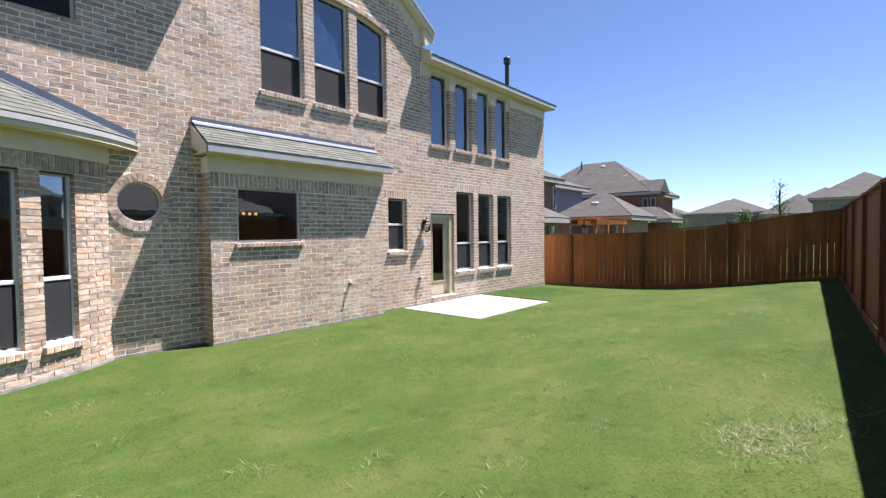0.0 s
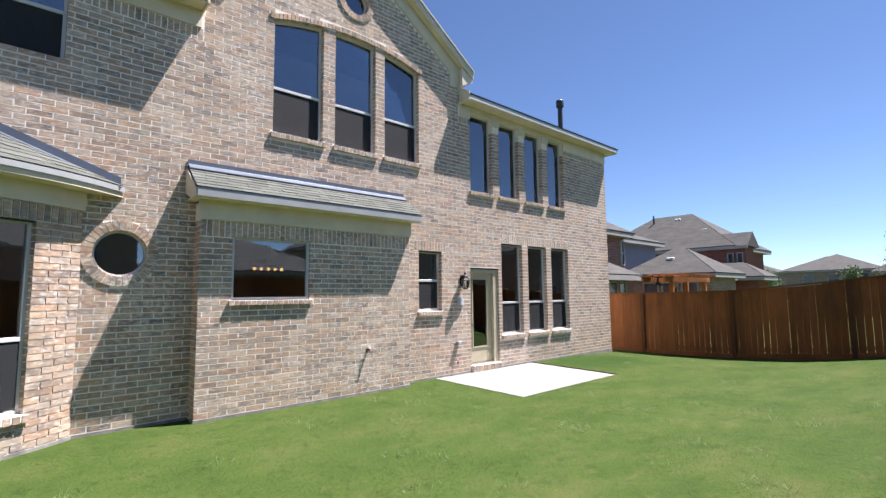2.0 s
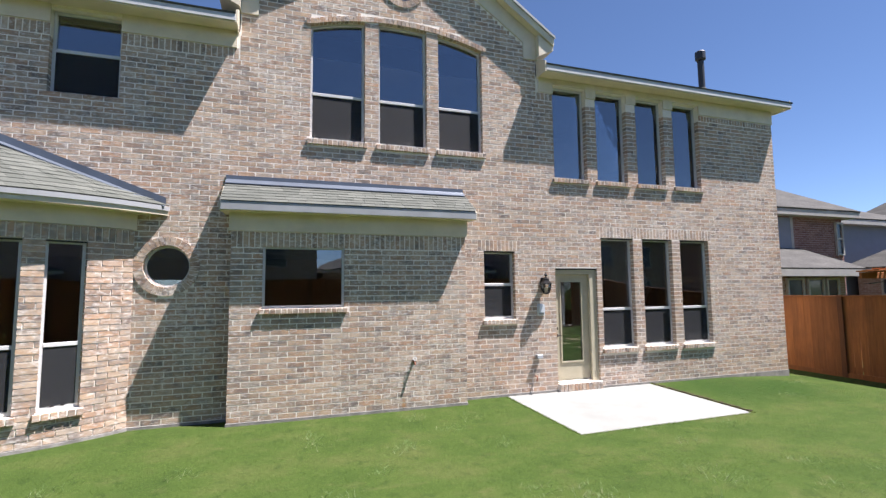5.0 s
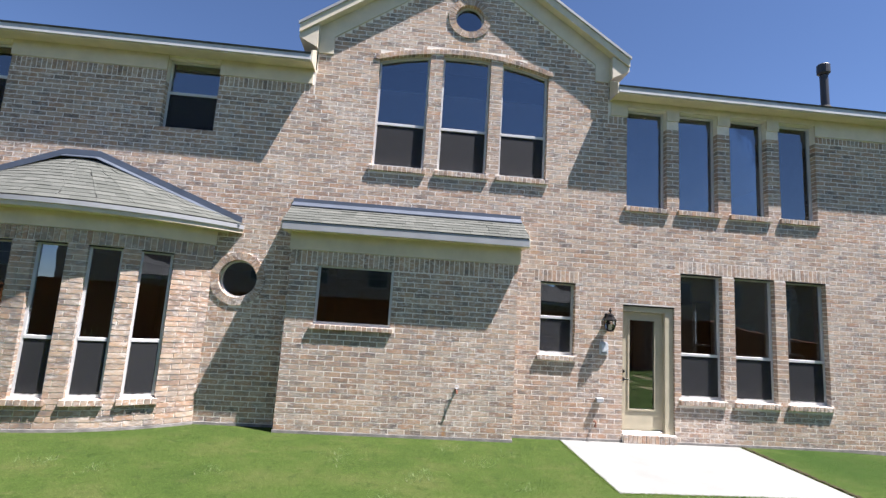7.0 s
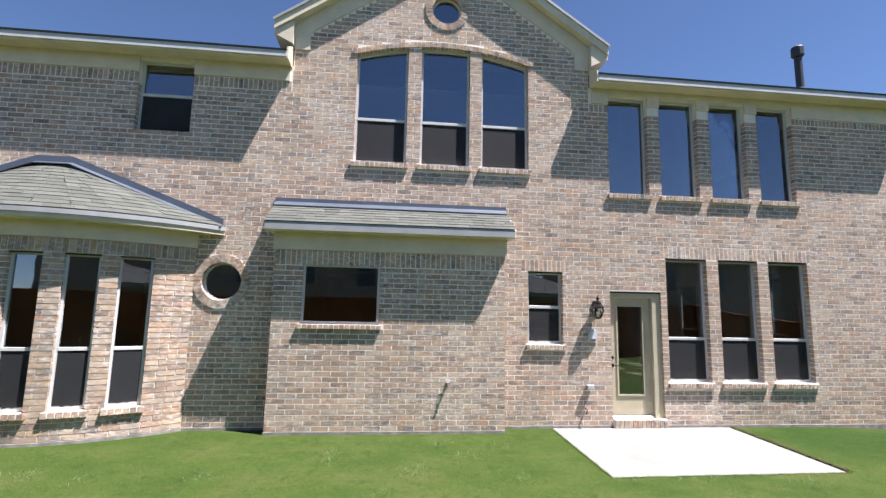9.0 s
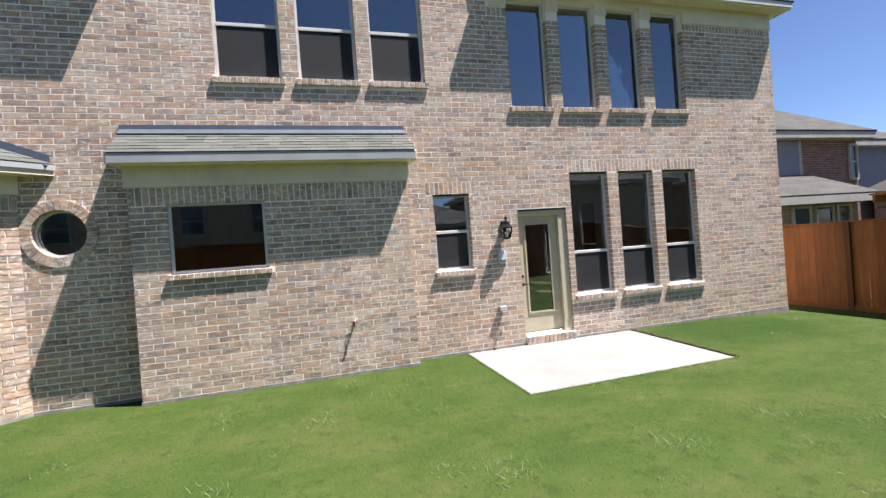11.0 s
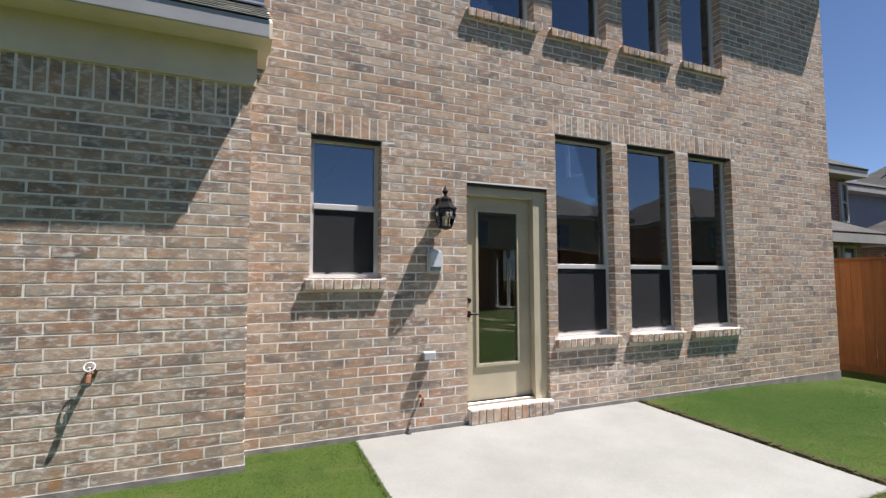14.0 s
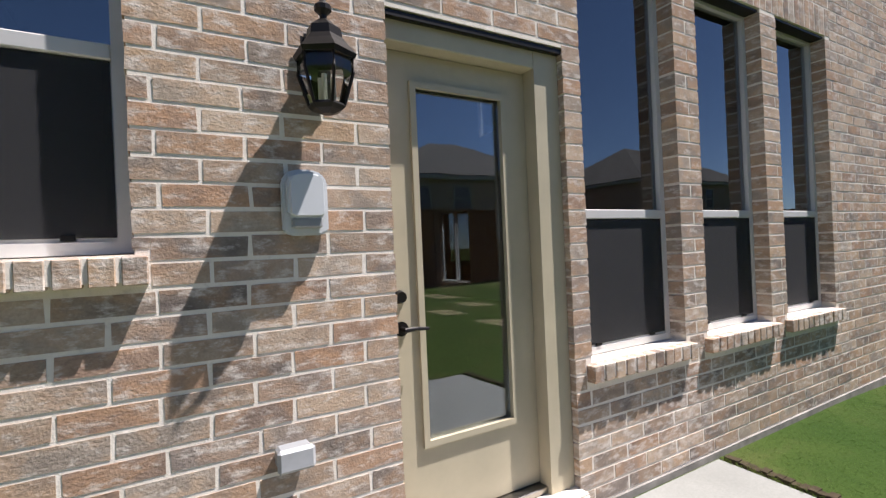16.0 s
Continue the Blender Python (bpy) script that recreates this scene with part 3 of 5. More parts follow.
tagged(wall_popout, "mixed tan brick pop-out wall below a small shed roof", "brick wall", kind="structure")
pop_sill = (POP[0] - 0.03, POP[1] + 0.08, POP[2])
pop_rects = lay_bricks(PX0, PX1, 0.03, 0.03 + 31 * COURSE, [pop_hole, Hole(pop_sill[0], pop_sill[1], POP[2] - 0.09, POP[2])])
near_pop = [r for r in pop_rects if r[0] > -4.6][:300]
joined_bricks([r for r in pop_rects if r not in set(near_pop)], wall_popout, 0.09, M_POP)
joined_bricks(soldiers(PX0, PX1, 2.497, 2.735), wall_popout, 0.012, M_POP, name="soldier_course")
for x, turn in ((PX0, -90), (PX1, 90)):
    m = pose(x, PY if turn > 0 else 0.0, 0, 0, 0, turn)
    joined_bricks(lay_bricks(0.006 if turn > 0 else 0.0, 0.30 if turn > 0 else 0.294, 0.03, 0.03 + 34 * COURSE, []), wall_popout, 0.06, m)

# the bow
class Bow:
    """Bends a straight wall (u along it, y inwards, z up) round an upright axis."""

    def __init__(self, x, y, radius):
        self.x, self.y, self.radius = x, y, radius

    def __matmul__(self, p):
        a, r = p[0] / self.radius, self.radius - p[1]
        return Vector((self.x + r * math.sin(a), self.y - r * math.cos(a), p[2]))

    def tangent(self, u):
        p = self @ Vector((u, 0, 0))
        return pose(p.x, p.y, 0, 0, 0, math.degrees(u / self.radius))


BOW_R, BOW_HALF, BOW_OVER = 3.303, 2.42, 0.28
BOW = Bow(-8.98, BOW_R - 0.86, BOW_R)
bow_cuts = [BOW_HALF * i / 16 for i in range(-16, 17)]
bow_half_spans = [(0.145, 0.555), (0.80, 1.225), (1.445, 1.87)]
bow_spans = [(-b, -a) for a, b in bow_half_spans[::-1]] + bow_half_spans
bay_windows = []
wall_bay = thing("wall_bay", "sunlit mixed tan brick bow with narrow tall windows", "brick wall", kind="structure")
hs = [Hole(a, b, 0.42, 2.53) for a, b in bow_spans]
part("backing", slab_with_holes(-BOW_HALF, BOW_HALF, 0.0, 2.98, [h.grown(0.005) for h in hs], 0.007, 0.2, BOW, more=bow_cuts), M_MORTAR, wall_bay)
sl = [Hole(a - 0.03, b + 0.03, 0.325, 0.42) for a, b in bow_spans]
bow_rects = lay_bricks(-BOW_HALF, BOW_HALF, 0.03, 2.533, hs + sl)
bow_near = [r for r in bow_rects if r[0] > 1.1 and r[3] < 2.45][:300]
joined_bricks([r for r in bow_rects if r not in set(bow_near)], wall_bay, 0.09, BOW)
joined_bricks(soldiers(-BOW_HALF, BOW_HALF, 2.535, 2.735), wall_bay, 0.02, BOW, name="soldier_course")
for a, b in bow_spans:
    c = 0.5 * (a + b)
    bay_windows.append((BOW.tangent(c), a - c, b - c))
inside = [BOW @ Vector((u, 0.19, 0)) for u in bow_cuts]
for nm, z, mat in (("floor_bay", 0.0, M_INFLOOR), ("ceiling_bay", 2.78, M_CEIL)):
    bm = bmesh.new()
    poly_prism(bm, [(p.x, p.y, z) for p in inside], (0, 0, 0.1))
    tagged(part(nm, bm, mat), "plain " + nm.split("_")[0] + " inside the bow window", nm.split("_")[0], kind="structure")

# foundation edge
found = [(XL, PX0, -0.012, 0.2), (PX1, 0.0, -0.012, 0.2), (0.915, XR, -0.012, 0.2), (0.0, 0.915, -0.012, 0.2)]
bm = boxes(*[(a, b, c, d, -0.35, 0.026) for a, b, c, d in found], (PX0 - 0.01, PX1 + 0.01, PY - 0.012, PY + 0.2, -0.35, 0.028))
foundation = part("foundation", bm, M_FOUNDATION)
part("bow_edge", slab_with_holes(-BOW_HALF, BOW_HALF, -0.35, 0.026, [], -0.02, 0.2, BOW, more=bow_cuts), M_FOUNDATION, foundation)
tagged(foundation, "rough grey concrete slab edge under the brick", "foundation", kind="structure")

# ---------------------------------------------------------------- closing walls and rooms
M_EAST = pose(XR - 0.005, 0, 0, 0, 0, 90)
EAST_LOW, EAST_HIGH = [(2.25, 3.15), (5.95, 6.85)], [(3.05, 3.95), (4.75, 5.65), (6.45, 7.35)]
east_holes = [Hole(a, b, 0.72, 2.82) for a, b in EAST_LOW] + [Hole(a, b, 3.85, 5.4) for a, b in EAST_HIGH] + [Hole(7.95, 9.35, 0.45, 2.25)]
wall_east = part("wall_east", slab_with_holes(0.22, 11.0, -0.3, EAVE, east_holes, 0.0, 0.215, M_EAST), M_MORTAR)
tagged(wall_east, "brick side wall of the house with bright windows", "brick wall", kind="structure")
room = [        ("wall_west", (XL, XL + 0.22, 0.22, 11.0, -0.3, EAVE), M_MORTAR, "brick side wall of the house"),
        ("floor_ground", (XL + 0.2, XR - 0.2, 0.2, 10.8, -0.1, 0.1), M_INFLOOR, "brown floor of the dim empty room indoors"),
        ("ceiling_ground", (XL + 0.2, -0.62, 0.22, 10.8, 3.06, 3.30), M_CEIL, "pale plain ceiling indoors"),
        ("ceiling_upper", (XL + 0.2, XR - 0.2, 0.22, 10.8, 5.74, 5.76), M_CEIL, "pale plain ceiling indoors"),
        ("wall_partition_1", (-1.75, -1.62, 0.22, 7.0, 0.1, 3.06), M_PLASTER, "beige painted partition added indoors"),
        # added to keep the bright side windows out of the small window
        ("wall_partition_5", (-0.62, -0.50, 0.22, 5.0, 0.1, 3.06), M_PLASTER, "beige painted partition added indoors"),
        ("wall_partition_2", (-5.9, -5.78, 0.22, 7.0, 0.1, 3.06), M_PLASTER, "beige painted partition added indoors"),
        ("wall_partition_3", (-0.75, -0.62, 0.22, 7.0, 3.30, 5.74), M_PLASTER, "beige painted partition added indoors"),
        ("wall_partition_4", (-5.0, -4.88, 0.22, 7.0, 3.30, 5.74), M_PLASTER, "beige painted partition added indoors")]
for name, d, mat, label in room:
    tagged(part(name, boxes(d), mat), label, name.split("_")[0], kind="structure")
front = slab_with_holes(XL, XR, -0.3, EAVE, [Hole(1.2, 1.5, 0.15, 2.2), Hole(1.7, 2.0, 0.15, 2.2), Hole(3.6, 4.6, 0.9, 2.4), Hole(-9.5, -8.0, 0.9, 2.3), Hole(2.0, 3.2, 4.0, 5.3)], 10.8, 11.0)
tagged(part("wall_front", front, M_PLASTER), "beige far wall indoors with daylit window openings", "wall", kind="structure")


# ---------------------------------------------------------------- windows
def window(number, m, a, b, z0, top, style="hung", rail=None, sill=True, label="", recess=0.095, sill_drop=0.10, lintel=False):
    """A window in an opening of the wall whose pose is m."""
    w = tagged(new("window_%d" % number), label or "almond single-hung window with a dark insect screen below", "window", kind="structure")
    tf = top if callable(top) else (lambda x, t=top: t)
    n = 8 if callable(top) else 1
    f, y0, y1 = 0.038, recess, recess + 0.06
    inner = Hole(a + f, b - f, z0 + f, lambda x: tf(x) - f, n)
    part("frame", slab_with_holes(a + 0.001, b - 0.001, z0, lambda x: tf(x) - 0.001, [inner], y0, y1, m), M_FRAME, w)
    if style == "hung":
        part("meeting_rail", boxes((a + f, b - f, y0 - 0.008, y1 - 0.01, rail - 0.024, rail + 0.024), bevel=0.004, m=m), M_FRAME, w)
        s = 0.026
        sash = slab_with_holes(a + f, b - f, z0 + f, rail - 0.024, [Hole(a + f + s, b - f - s, z0 + f + s, rail - 0.024 - 0.006)], y0 + 0.01, y1 - 0.008, m)
        part("lower_sash", sash, M_FRAME, w)
        for u in (a + 0.16, b - 0.16):
            part("sash_lift", boxes((u - 0.018, u + 0.018, y0 - 0.004, y0 + 0.012, z0 + f + 0.004, z0 + f + 0.02), m=m), M_DARKMETAL, w)
        pane = part("lower_pane", slab_with_holes(a + f + s, b - f - s, z0 + f + s, rail - 0.03, [], y0 + 0.036, y0 + 0.04, m), M_GLASS, w)
        pane.visible_shadow = False
        part("insect_screen", slab_with_holes(a + f + 0.004, b - f - 0.004, z0 + f + 0.012, rail - 0.026, [], y0 + 0.004, y0 + 0.006, m), M_SCREEN, w, "dark grey insect screen")
        low = rail + 0.024
    else:
        low = z0 + f
    pane = part("upper_pane" if style == "hung" else "pane", slab_with_holes(a + f, b - f, low, lambda x: tf(x) - f, [], y0 + 0.028, y0 + 0.032, m,
                more=[a + f + (b - a - 2 * f) * i / n for i in range(n)]), M_GLASS, w)
    pane.visible_shadow = False
    # near-black steel strip; its colour also stands for the shade below the head
    if lintel:
        part("lintel", boxes((a + 0.002, b - 0.002, 0.012, recess, top - 0.016, top - 0.002), m=m), M_DARKMETAL, w, "dark steel lintel, also standing for the shade under the head")
    if sill:
        bm = bmesh.new()
        for ua, ub, za, zb in soldiers(a - 0.045, b + 0.045, z0 - sill_drop, z0, 0.0794):
            v = box(bm, ua, ub, -0.05 + rnd.uniform(-.003, .003), recess + 0.02, za, zb - 0.004, m)
        bevelled(bm, 0.003)
        s = part("sill", bm, M_BRICK, w, "projecting rowlock brick sill")
        part("sill_bed", boxes((a - 0.034, b + 0.034, -0.044, recess + 0.018, z0 - sill_drop + 0.018, z0 - 0.012), m=m), M_MORTAR, w)
    return w


I = pose(0, 0, 0)
number = 1
for a, b in LOWER:
    window(number, I, a, b, 0.72, 2.825, "hung", 1.45, lintel=True)
    number += 1
for a, b in UPPER:
    window(number, I, a, b, 3.95, 5.76, "fixed", label="tall fixed almond window reflecting blue sky", recess=0.11)
    number += 1
for a, b in TRIPLE:
    window(number, I, a, b, 4.29, arch, "hung", 5.07, label="arched almond window under the gable with screen below")
    number += 1
for a, b in LEFTUP:
    window(number, I, a, b, 4.62, 5.83, "hung", 5.26, sill=False)
    number += 1
window(number, I, -1.432, -0.83, 1.33, 2.53, "hung", 1.94, label="small almond single-hung window with a dark insect screen", lintel=True)
window(number + 1, M_POP, *POP[:2], POP[2], POP[3], "fixed", label="wide fixed picture window with dim room behind", recess=0.03, sill_drop=0.085)
number += 2
for m, a, b in bay_windows:
    window(number, m, a, b, 0.42, 2.53, "hung", 1.22, label="narrow tall almond bay window with screened lower sash", recess=0.07, lintel=True)
    number += 1


def round_window(number, cx, cz, r, label):
    w = tagged(new("window_%d" % number), label, "window", kind="structure")
    bm = bmesh.new()
    n = 48
    for i in range(n):
        a0, a1 = 2 * math.pi * i / n, 2 * math.pi * (i + 1) / n
        poly_prism(bm, [(cx + q * math.cos(a), 0.075, cz + q * math.sin(a)) for q, a in ((r - 0.028, a0), (r + 0.002, a0), (r + 0.002, a1), (r - 0.028, a1))], (0, 0.06, 0))
    bmesh.ops.remove_doubles(bm, verts=bm.verts[:], dist=1e-5)
    part("frame", bm, M_FRAME, w)
    bm = bmesh.new()
    poly_prism(bm, [(cx + (r - 0.02) * math.cos(2 * math.pi * i / n), 0.10, cz + (r - 0.02) * math.sin(2 * math.pi * i / n)) for i in range(n)], (0, 0.004, 0))
    p = part("pane", bm, M_GLASS, w)
    p.visible_shadow = False


for a, b in EAST_LOW:
    window(number, M_EAST, a, b, 0.72, 2.82, "hung", 1.45, sill=False, label="almond side window letting daylight into the room")
    number += 1
for a, b in EAST_HIGH:
    window(number, M_EAST, a, b, 3.85, 5.4, "fixed", sill=False, label="high almond side window letting daylight in")
    number += 1
window(number, M_EAST, 7.95, 8.62, 0.45, 2.25, "fixed", sill=False, label="almond side window seen through the glass door")
window(number + 1, M_EAST, 8.68, 9.35, 0.45, 2.25, "fixed", sill=False, label="almond side window seen through the glass door")
number += 2
round_window(number, *ROUND_LOW, "round almond window in a ring of bricks")
round_window(number + 1, *ROUND_HIGH, "small round window high in the gable")

# ---------------------------------------------------------------- back door
door = tagged(new("door_1"), "closed taupe full-glass back door in a deep cream frame", "door", kind="structure")
part("jamb", boxes((0.001, 0.016, 0.10, 0.20, 0.12, 2.228)), M_DOOR, door)
part("jamb", boxes((0.765, 0.913, 0.035, 0.113, 0.12, 2.228), (0.782, 0.913, 0.113, 0.20, 0.12, 2.228)), M_DOOR, door)
part("head", boxes((0.002, 0.765, 0.035, 0.20, 2.125, 2.228), bevel=0.004), M_DOOR, door)
part("leaf", slab_with_holes(0.018, 0.778, 0.165, 2.122, [Hole(0.165, 0.620, 0.50, 1.985)], 0.115, 0.158), M_DOOR, door)
part("glazing_bead", slab_with_holes(0.145, 0.640, 0.48, 2.005, [Hole(0.172, 0.613, 0.507, 1.978)], 0.100, 0.116), M_DOOR, door)
# dark strip at the door head: steel, with the shade there in its colour
part("lintel", boxes((0.002, 0.913, 0.004, 0.034, 2.206, 2.227)), M_DARKMETAL, door, "dark steel lintel, also standing for the shade under the head")
p = part("pane", boxes((0.166, 0.619, 0.132, 0.138, 0.501, 1.984)), M_GLASS, door)
p.visible_shadow = False
bm = bmesh.new()
for ua, ub, za, zb in soldiers(0.0, 0.925, -0.012, 0.128):
    box(bm, ua, ub, -0.062 + rnd.uniform(-.003, .003), 0.11, za, zb)
part("threshold", bevelled(bm, 0.003), M_BRICK, door, "rowlock brick threshold")
part("threshold_bed", boxes((0.002, 0.92, -0.052, 0.058, -0.01, 0.118), (0.004, 0.918, -0.05, 0.058, 0.118, 0.1305)), M_MORTAR, door, "pale mortar skim")
part("door_sill", boxes((0.016, 0.780, 0.06, 0.2, 0.129, 0.160), bevel=0.004), M_STEEL, door)
handle = bmesh.new()
tube(handle, [(0.065, 0.116, 0.985), (0.065, 0.104, 0.985)], 0.03, 16)
tube(handle, [(0.065, 0.105, 0.985), (0.065, 0.06, 0.985)], 0.010, 10)
tube(handle, [(0.058, 0.062, 0.985), (0.11, 0.058, 0.987), (0.165, 0.062, 0.982)], [0.010, 0.009, 0.007], 10)
part("lever_handle", handle, M_DARKMETAL, door, "dark bronze lever handle")
bolt = bmesh.new()
tube(bolt, [(0.065, 0.116, 1.115), (0.065, 0.09, 1.115)], [0.028, 0.022], 16)
part("deadbolt", bolt, M_DARKMETAL, door)

# ---------------------------------------------------------------- eaves and roofs
OV = 0.32


def eave(x0, x1, label, ends=(0, 0)):
    t = thing("eave_trim", label, "eave", kind="structure")
    part("soffit", boxes((x0, x1, 0.025 - OV, 0.0, EAVE - 0.006, EAVE + 0.012)), M_TRIM, t)
    part("fascia", boxes((x0, x1, -OV, 0.025 - OV, EAVE - 0.03, EAVE + 0.08), bevel=0.003), M_TRIM, t)
    part("drip_edge", boxes((x0 - ends[0], x1 + ends[1], -OV - 0.024, -OV - 0.002, EAVE - 0.012, EAVE + 0.115), bevel=0.003), M_BAND, t)
    return t


t = eave(XL - 0.4, GL - 0.04, "cream boxed eave with grey drip edge over the upper windows")
part("frieze", boxes((XL, -11.2, -0.028, 0.0, 5.615, EAVE - 0.007), (-10.34, -7.90, -0.028, 0.0, 5.615, EAVE - 0.007), (-7.05, GL - 0.04, -0.028, 0.0, 5.615, EAVE - 0.007)), M_TRIM, t)
bm = bmesh.new()
poly_prism(bm, [(GL - 0.04, -OV - 0.02, EAVE - 0.04), (GL - 0.04, 0.0, EAVE - 0.04), (GL - 0.04, 0.0, EAVE + 0.36), (GL - 0.04, -OV - 0.02, EAVE + 0.16)], (0.025, 0, 0))
part("end_board", bm, M_TRIM, t)
t = eave(GR + 0.04, XR + 0.20, "cream boxed eave with grey drip edge over tall windows", (0, 0.02))
fr = [(GR + 0.04, 0.05)] + [(p[1], q[0]) for p, q in zip(UPPER, UPPER[1:])] + [(3.65, XR)]
part("frieze", boxes(*[(a, b, -0.028, 0.0, 5.585 if a < 3 else 5.565, EAVE - 0.007) for a, b in fr], (0.05, 3.65, -0.024, 0.0, 5.765, EAVE - 0.007)), M_TRIM, t)
bm = bmesh.new()
poly_prism(bm, [(GR + 0.015, -OV - 0.02, EAVE - 0.04), (GR + 0.015, 0.0, EAVE - 0.04), (GR + 0.015, 0.0, EAVE + 0.36), (GR + 0.015, -OV - 0.02, EAVE + 0.16)], (0.025, 0, 0))
part("end_board", bm, M_TRIM, t)
part("side_fascia", boxes((XR + 0.20, XR + 0.225, -OV, 11.3, EAVE - 0.03, EAVE + 0.16)), M_TRIM, t)
part("side_soffit", boxes((XR, XR + 0.20, 0.0, 11.3, EAVE - 0.006, EAVE + 0.012)), M_TRIM, t)


def roof_mesh(faces, thick=0.03):
    bm = bmesh.new()
    for pts in faces:
        n = (Vector(pts[1]) - Vector(pts[0])).cross(Vector(pts[2]) - Vector(pts[0])).normalized()
        poly_prism(bm, pts, n * (thick if n.z > 0 else -thick))
    return bm


ZE = EAVE + 0.085
rt = thing("roof_main", "grey-brown asphalt shingle roof", "roof", kind="structure")
lx, rx, ly, ry = XL - 0.42, XR + 0.25, -OV - 0.03, 11.4
part("shingle_field", roof_mesh([[(lx, ly, ZE), (GL - 0.04, ly, ZE), (GL - 0.04, 5.4, ZE + 2.2), (lx + 5.6, 5.4, ZE + 2.2)],
                                 [(GR + 0.04, ly, ZE), (rx, ly, ZE), (rx - 5.6, 5.4, ZE + 2.2), (GR + 0.04, 5.4, ZE + 2.2)],
                                 [(GL - 0.04, 0.3, ZE + 0.21), (GR + 0.04, 0.3, ZE + 0.21), (GR + 0.04, 5.4, ZE + 2.2), (GL - 0.04, 5.4, ZE + 2.2)],
                                 [(rx, ry, ZE), (lx, ry, ZE), (lx + 5.6, 5.4, ZE + 2.2), (rx - 5.6, 5.4, ZE + 2.2)],
                                 [(rx, ly, ZE), (rx, ry, ZE), (rx - 5.6, 5.4, ZE + 2.2)], [(lx, ry, ZE), (lx, ly, ZE), (lx + 5.6, 5.4, ZE + 2.2)]]), M_ROOF, rt)
apex = 8.64
run = (GR + 0.31) - GC
zt = apex - GSLOPE * run
part("gable_field", roof_mesh([[(GC, -0.19, apex - 0.04), (GC, 5.2, apex - 0.04), (GC - run, 0.9, zt - 0.04), (GC - run, -0.19, zt - 0.04)], [(GC, 5.2, apex - 0.04), (GC, -0.19, apex - 0.04), (GC + run, -0.19, zt - 0.04), (GC + run, 0.9, zt - 0.04)]]), M_ROOF, rt)
gt = thing("gable_trim", "cream rake boards and boxed returns of the gable", "gable trim", kind="structure")
for s in (-1, 1):
    fx = lambda d, s=s: GC + s * d
    zl = lambda d, drop: apex - GSLOPE * d - drop
    part("rake_board", (lambda bm: (poly_prism(bm, [(fx(0), -0.19, zl(0, 0.0)), (fx(run), -0.19, zl(run, 0.0)), (fx(run), -0.19, zl(run, 0.20)), (fx(0), -0.19, zl(0, 0.20))], (0, 0.03, 0)), bm)[1])(bmesh.new()), M_TRIM, gt)
    part("rake_drip", (lambda bm: (poly_prism(bm, [(fx(0), -0.215, zl(0, 0.0)), (fx(run + 0.02), -0.215, zl(run + 0.02, 0.0)), (fx(run + 0.02), -0.215, zl(run + 0.02, 0.05)), (fx(0), -0.215, zl(0, 0.05))], (0, 0.024, 0)), bm)[1])(bmesh.new()), M_FASCIA, gt)
    part("rake_soffit", (lambda bm: (poly_prism(bm, [(fx(0), -0.16, zl(0, 0.185)), (fx(run), -0.16, zl(run, 0.185)), (fx(run), 0.0, zl(run, 0.185)), (fx(0), 0.0, zl(0, 0.185))], (0, 0, 0.02)), bm)[1])(bmesh.new()), M_TRIM, gt)
    wing = 2.59
    part("rake_frieze", (lambda bm: (poly_prism(bm, [(fx(0), -0.030, zl(0, 0.19)), (fx(wing), -0.030, zl(wing, 0.19)), (fx(wing), -0.030, zl(wing, 0.66)), (fx(2.33), -0.030, zl(wing, 0.66)), (fx(2.33), -0.030, zl(2.33, 0.52)), (fx(0), -0.030, zl(0, 0.52))], (0, 0.028, 0)), bm)[1])(bmesh.new()), M_TRIM, gt)
    part("boxed_return", (lambda bm: (poly_prism(bm, [(fx(2.59), -0.155, zl(2.59, 0.22)), (fx(run), -0.155, zl(run, 0.20)), (fx(run), -0.155, zl(run, 0.27)), (fx(2.59), -0.155, zl(run, 0.42))], (0, 1.2, 0)), bm)[1])(bmesh.new()), M_TRIM, gt)

vent = thing("vent_pipe", "black metal flue pipe with a square cap on the roof", "vent pipe")
bm = bmesh.new()
tube(bm, [(4.50, 0.60, 6.35), (4.50, 0.60, 7.18)], 0.072, 16)
part("pipe", bm, M_PIPE, vent)
bm = bmesh.new()
tube(bm, [(4.50, 0.60, 6.30), (4.50, 0.60, 6.46), (4.50, 0.60, 6.52)], [0.20, 0.12, 0.085], 16)
part("flashing", bm, M_ROOF, vent)
bm = bmesh.new()
tube(bm, [(4.50, 0.60, 7.20), (4.50, 0.60, 7.23), (4.50, 0.60, 7.40), (4.50, 0.60, 7.42)], [0.085, 0.115, 0.115, 0.10], 16)
part("cap", bm, M_PIPE, vent)


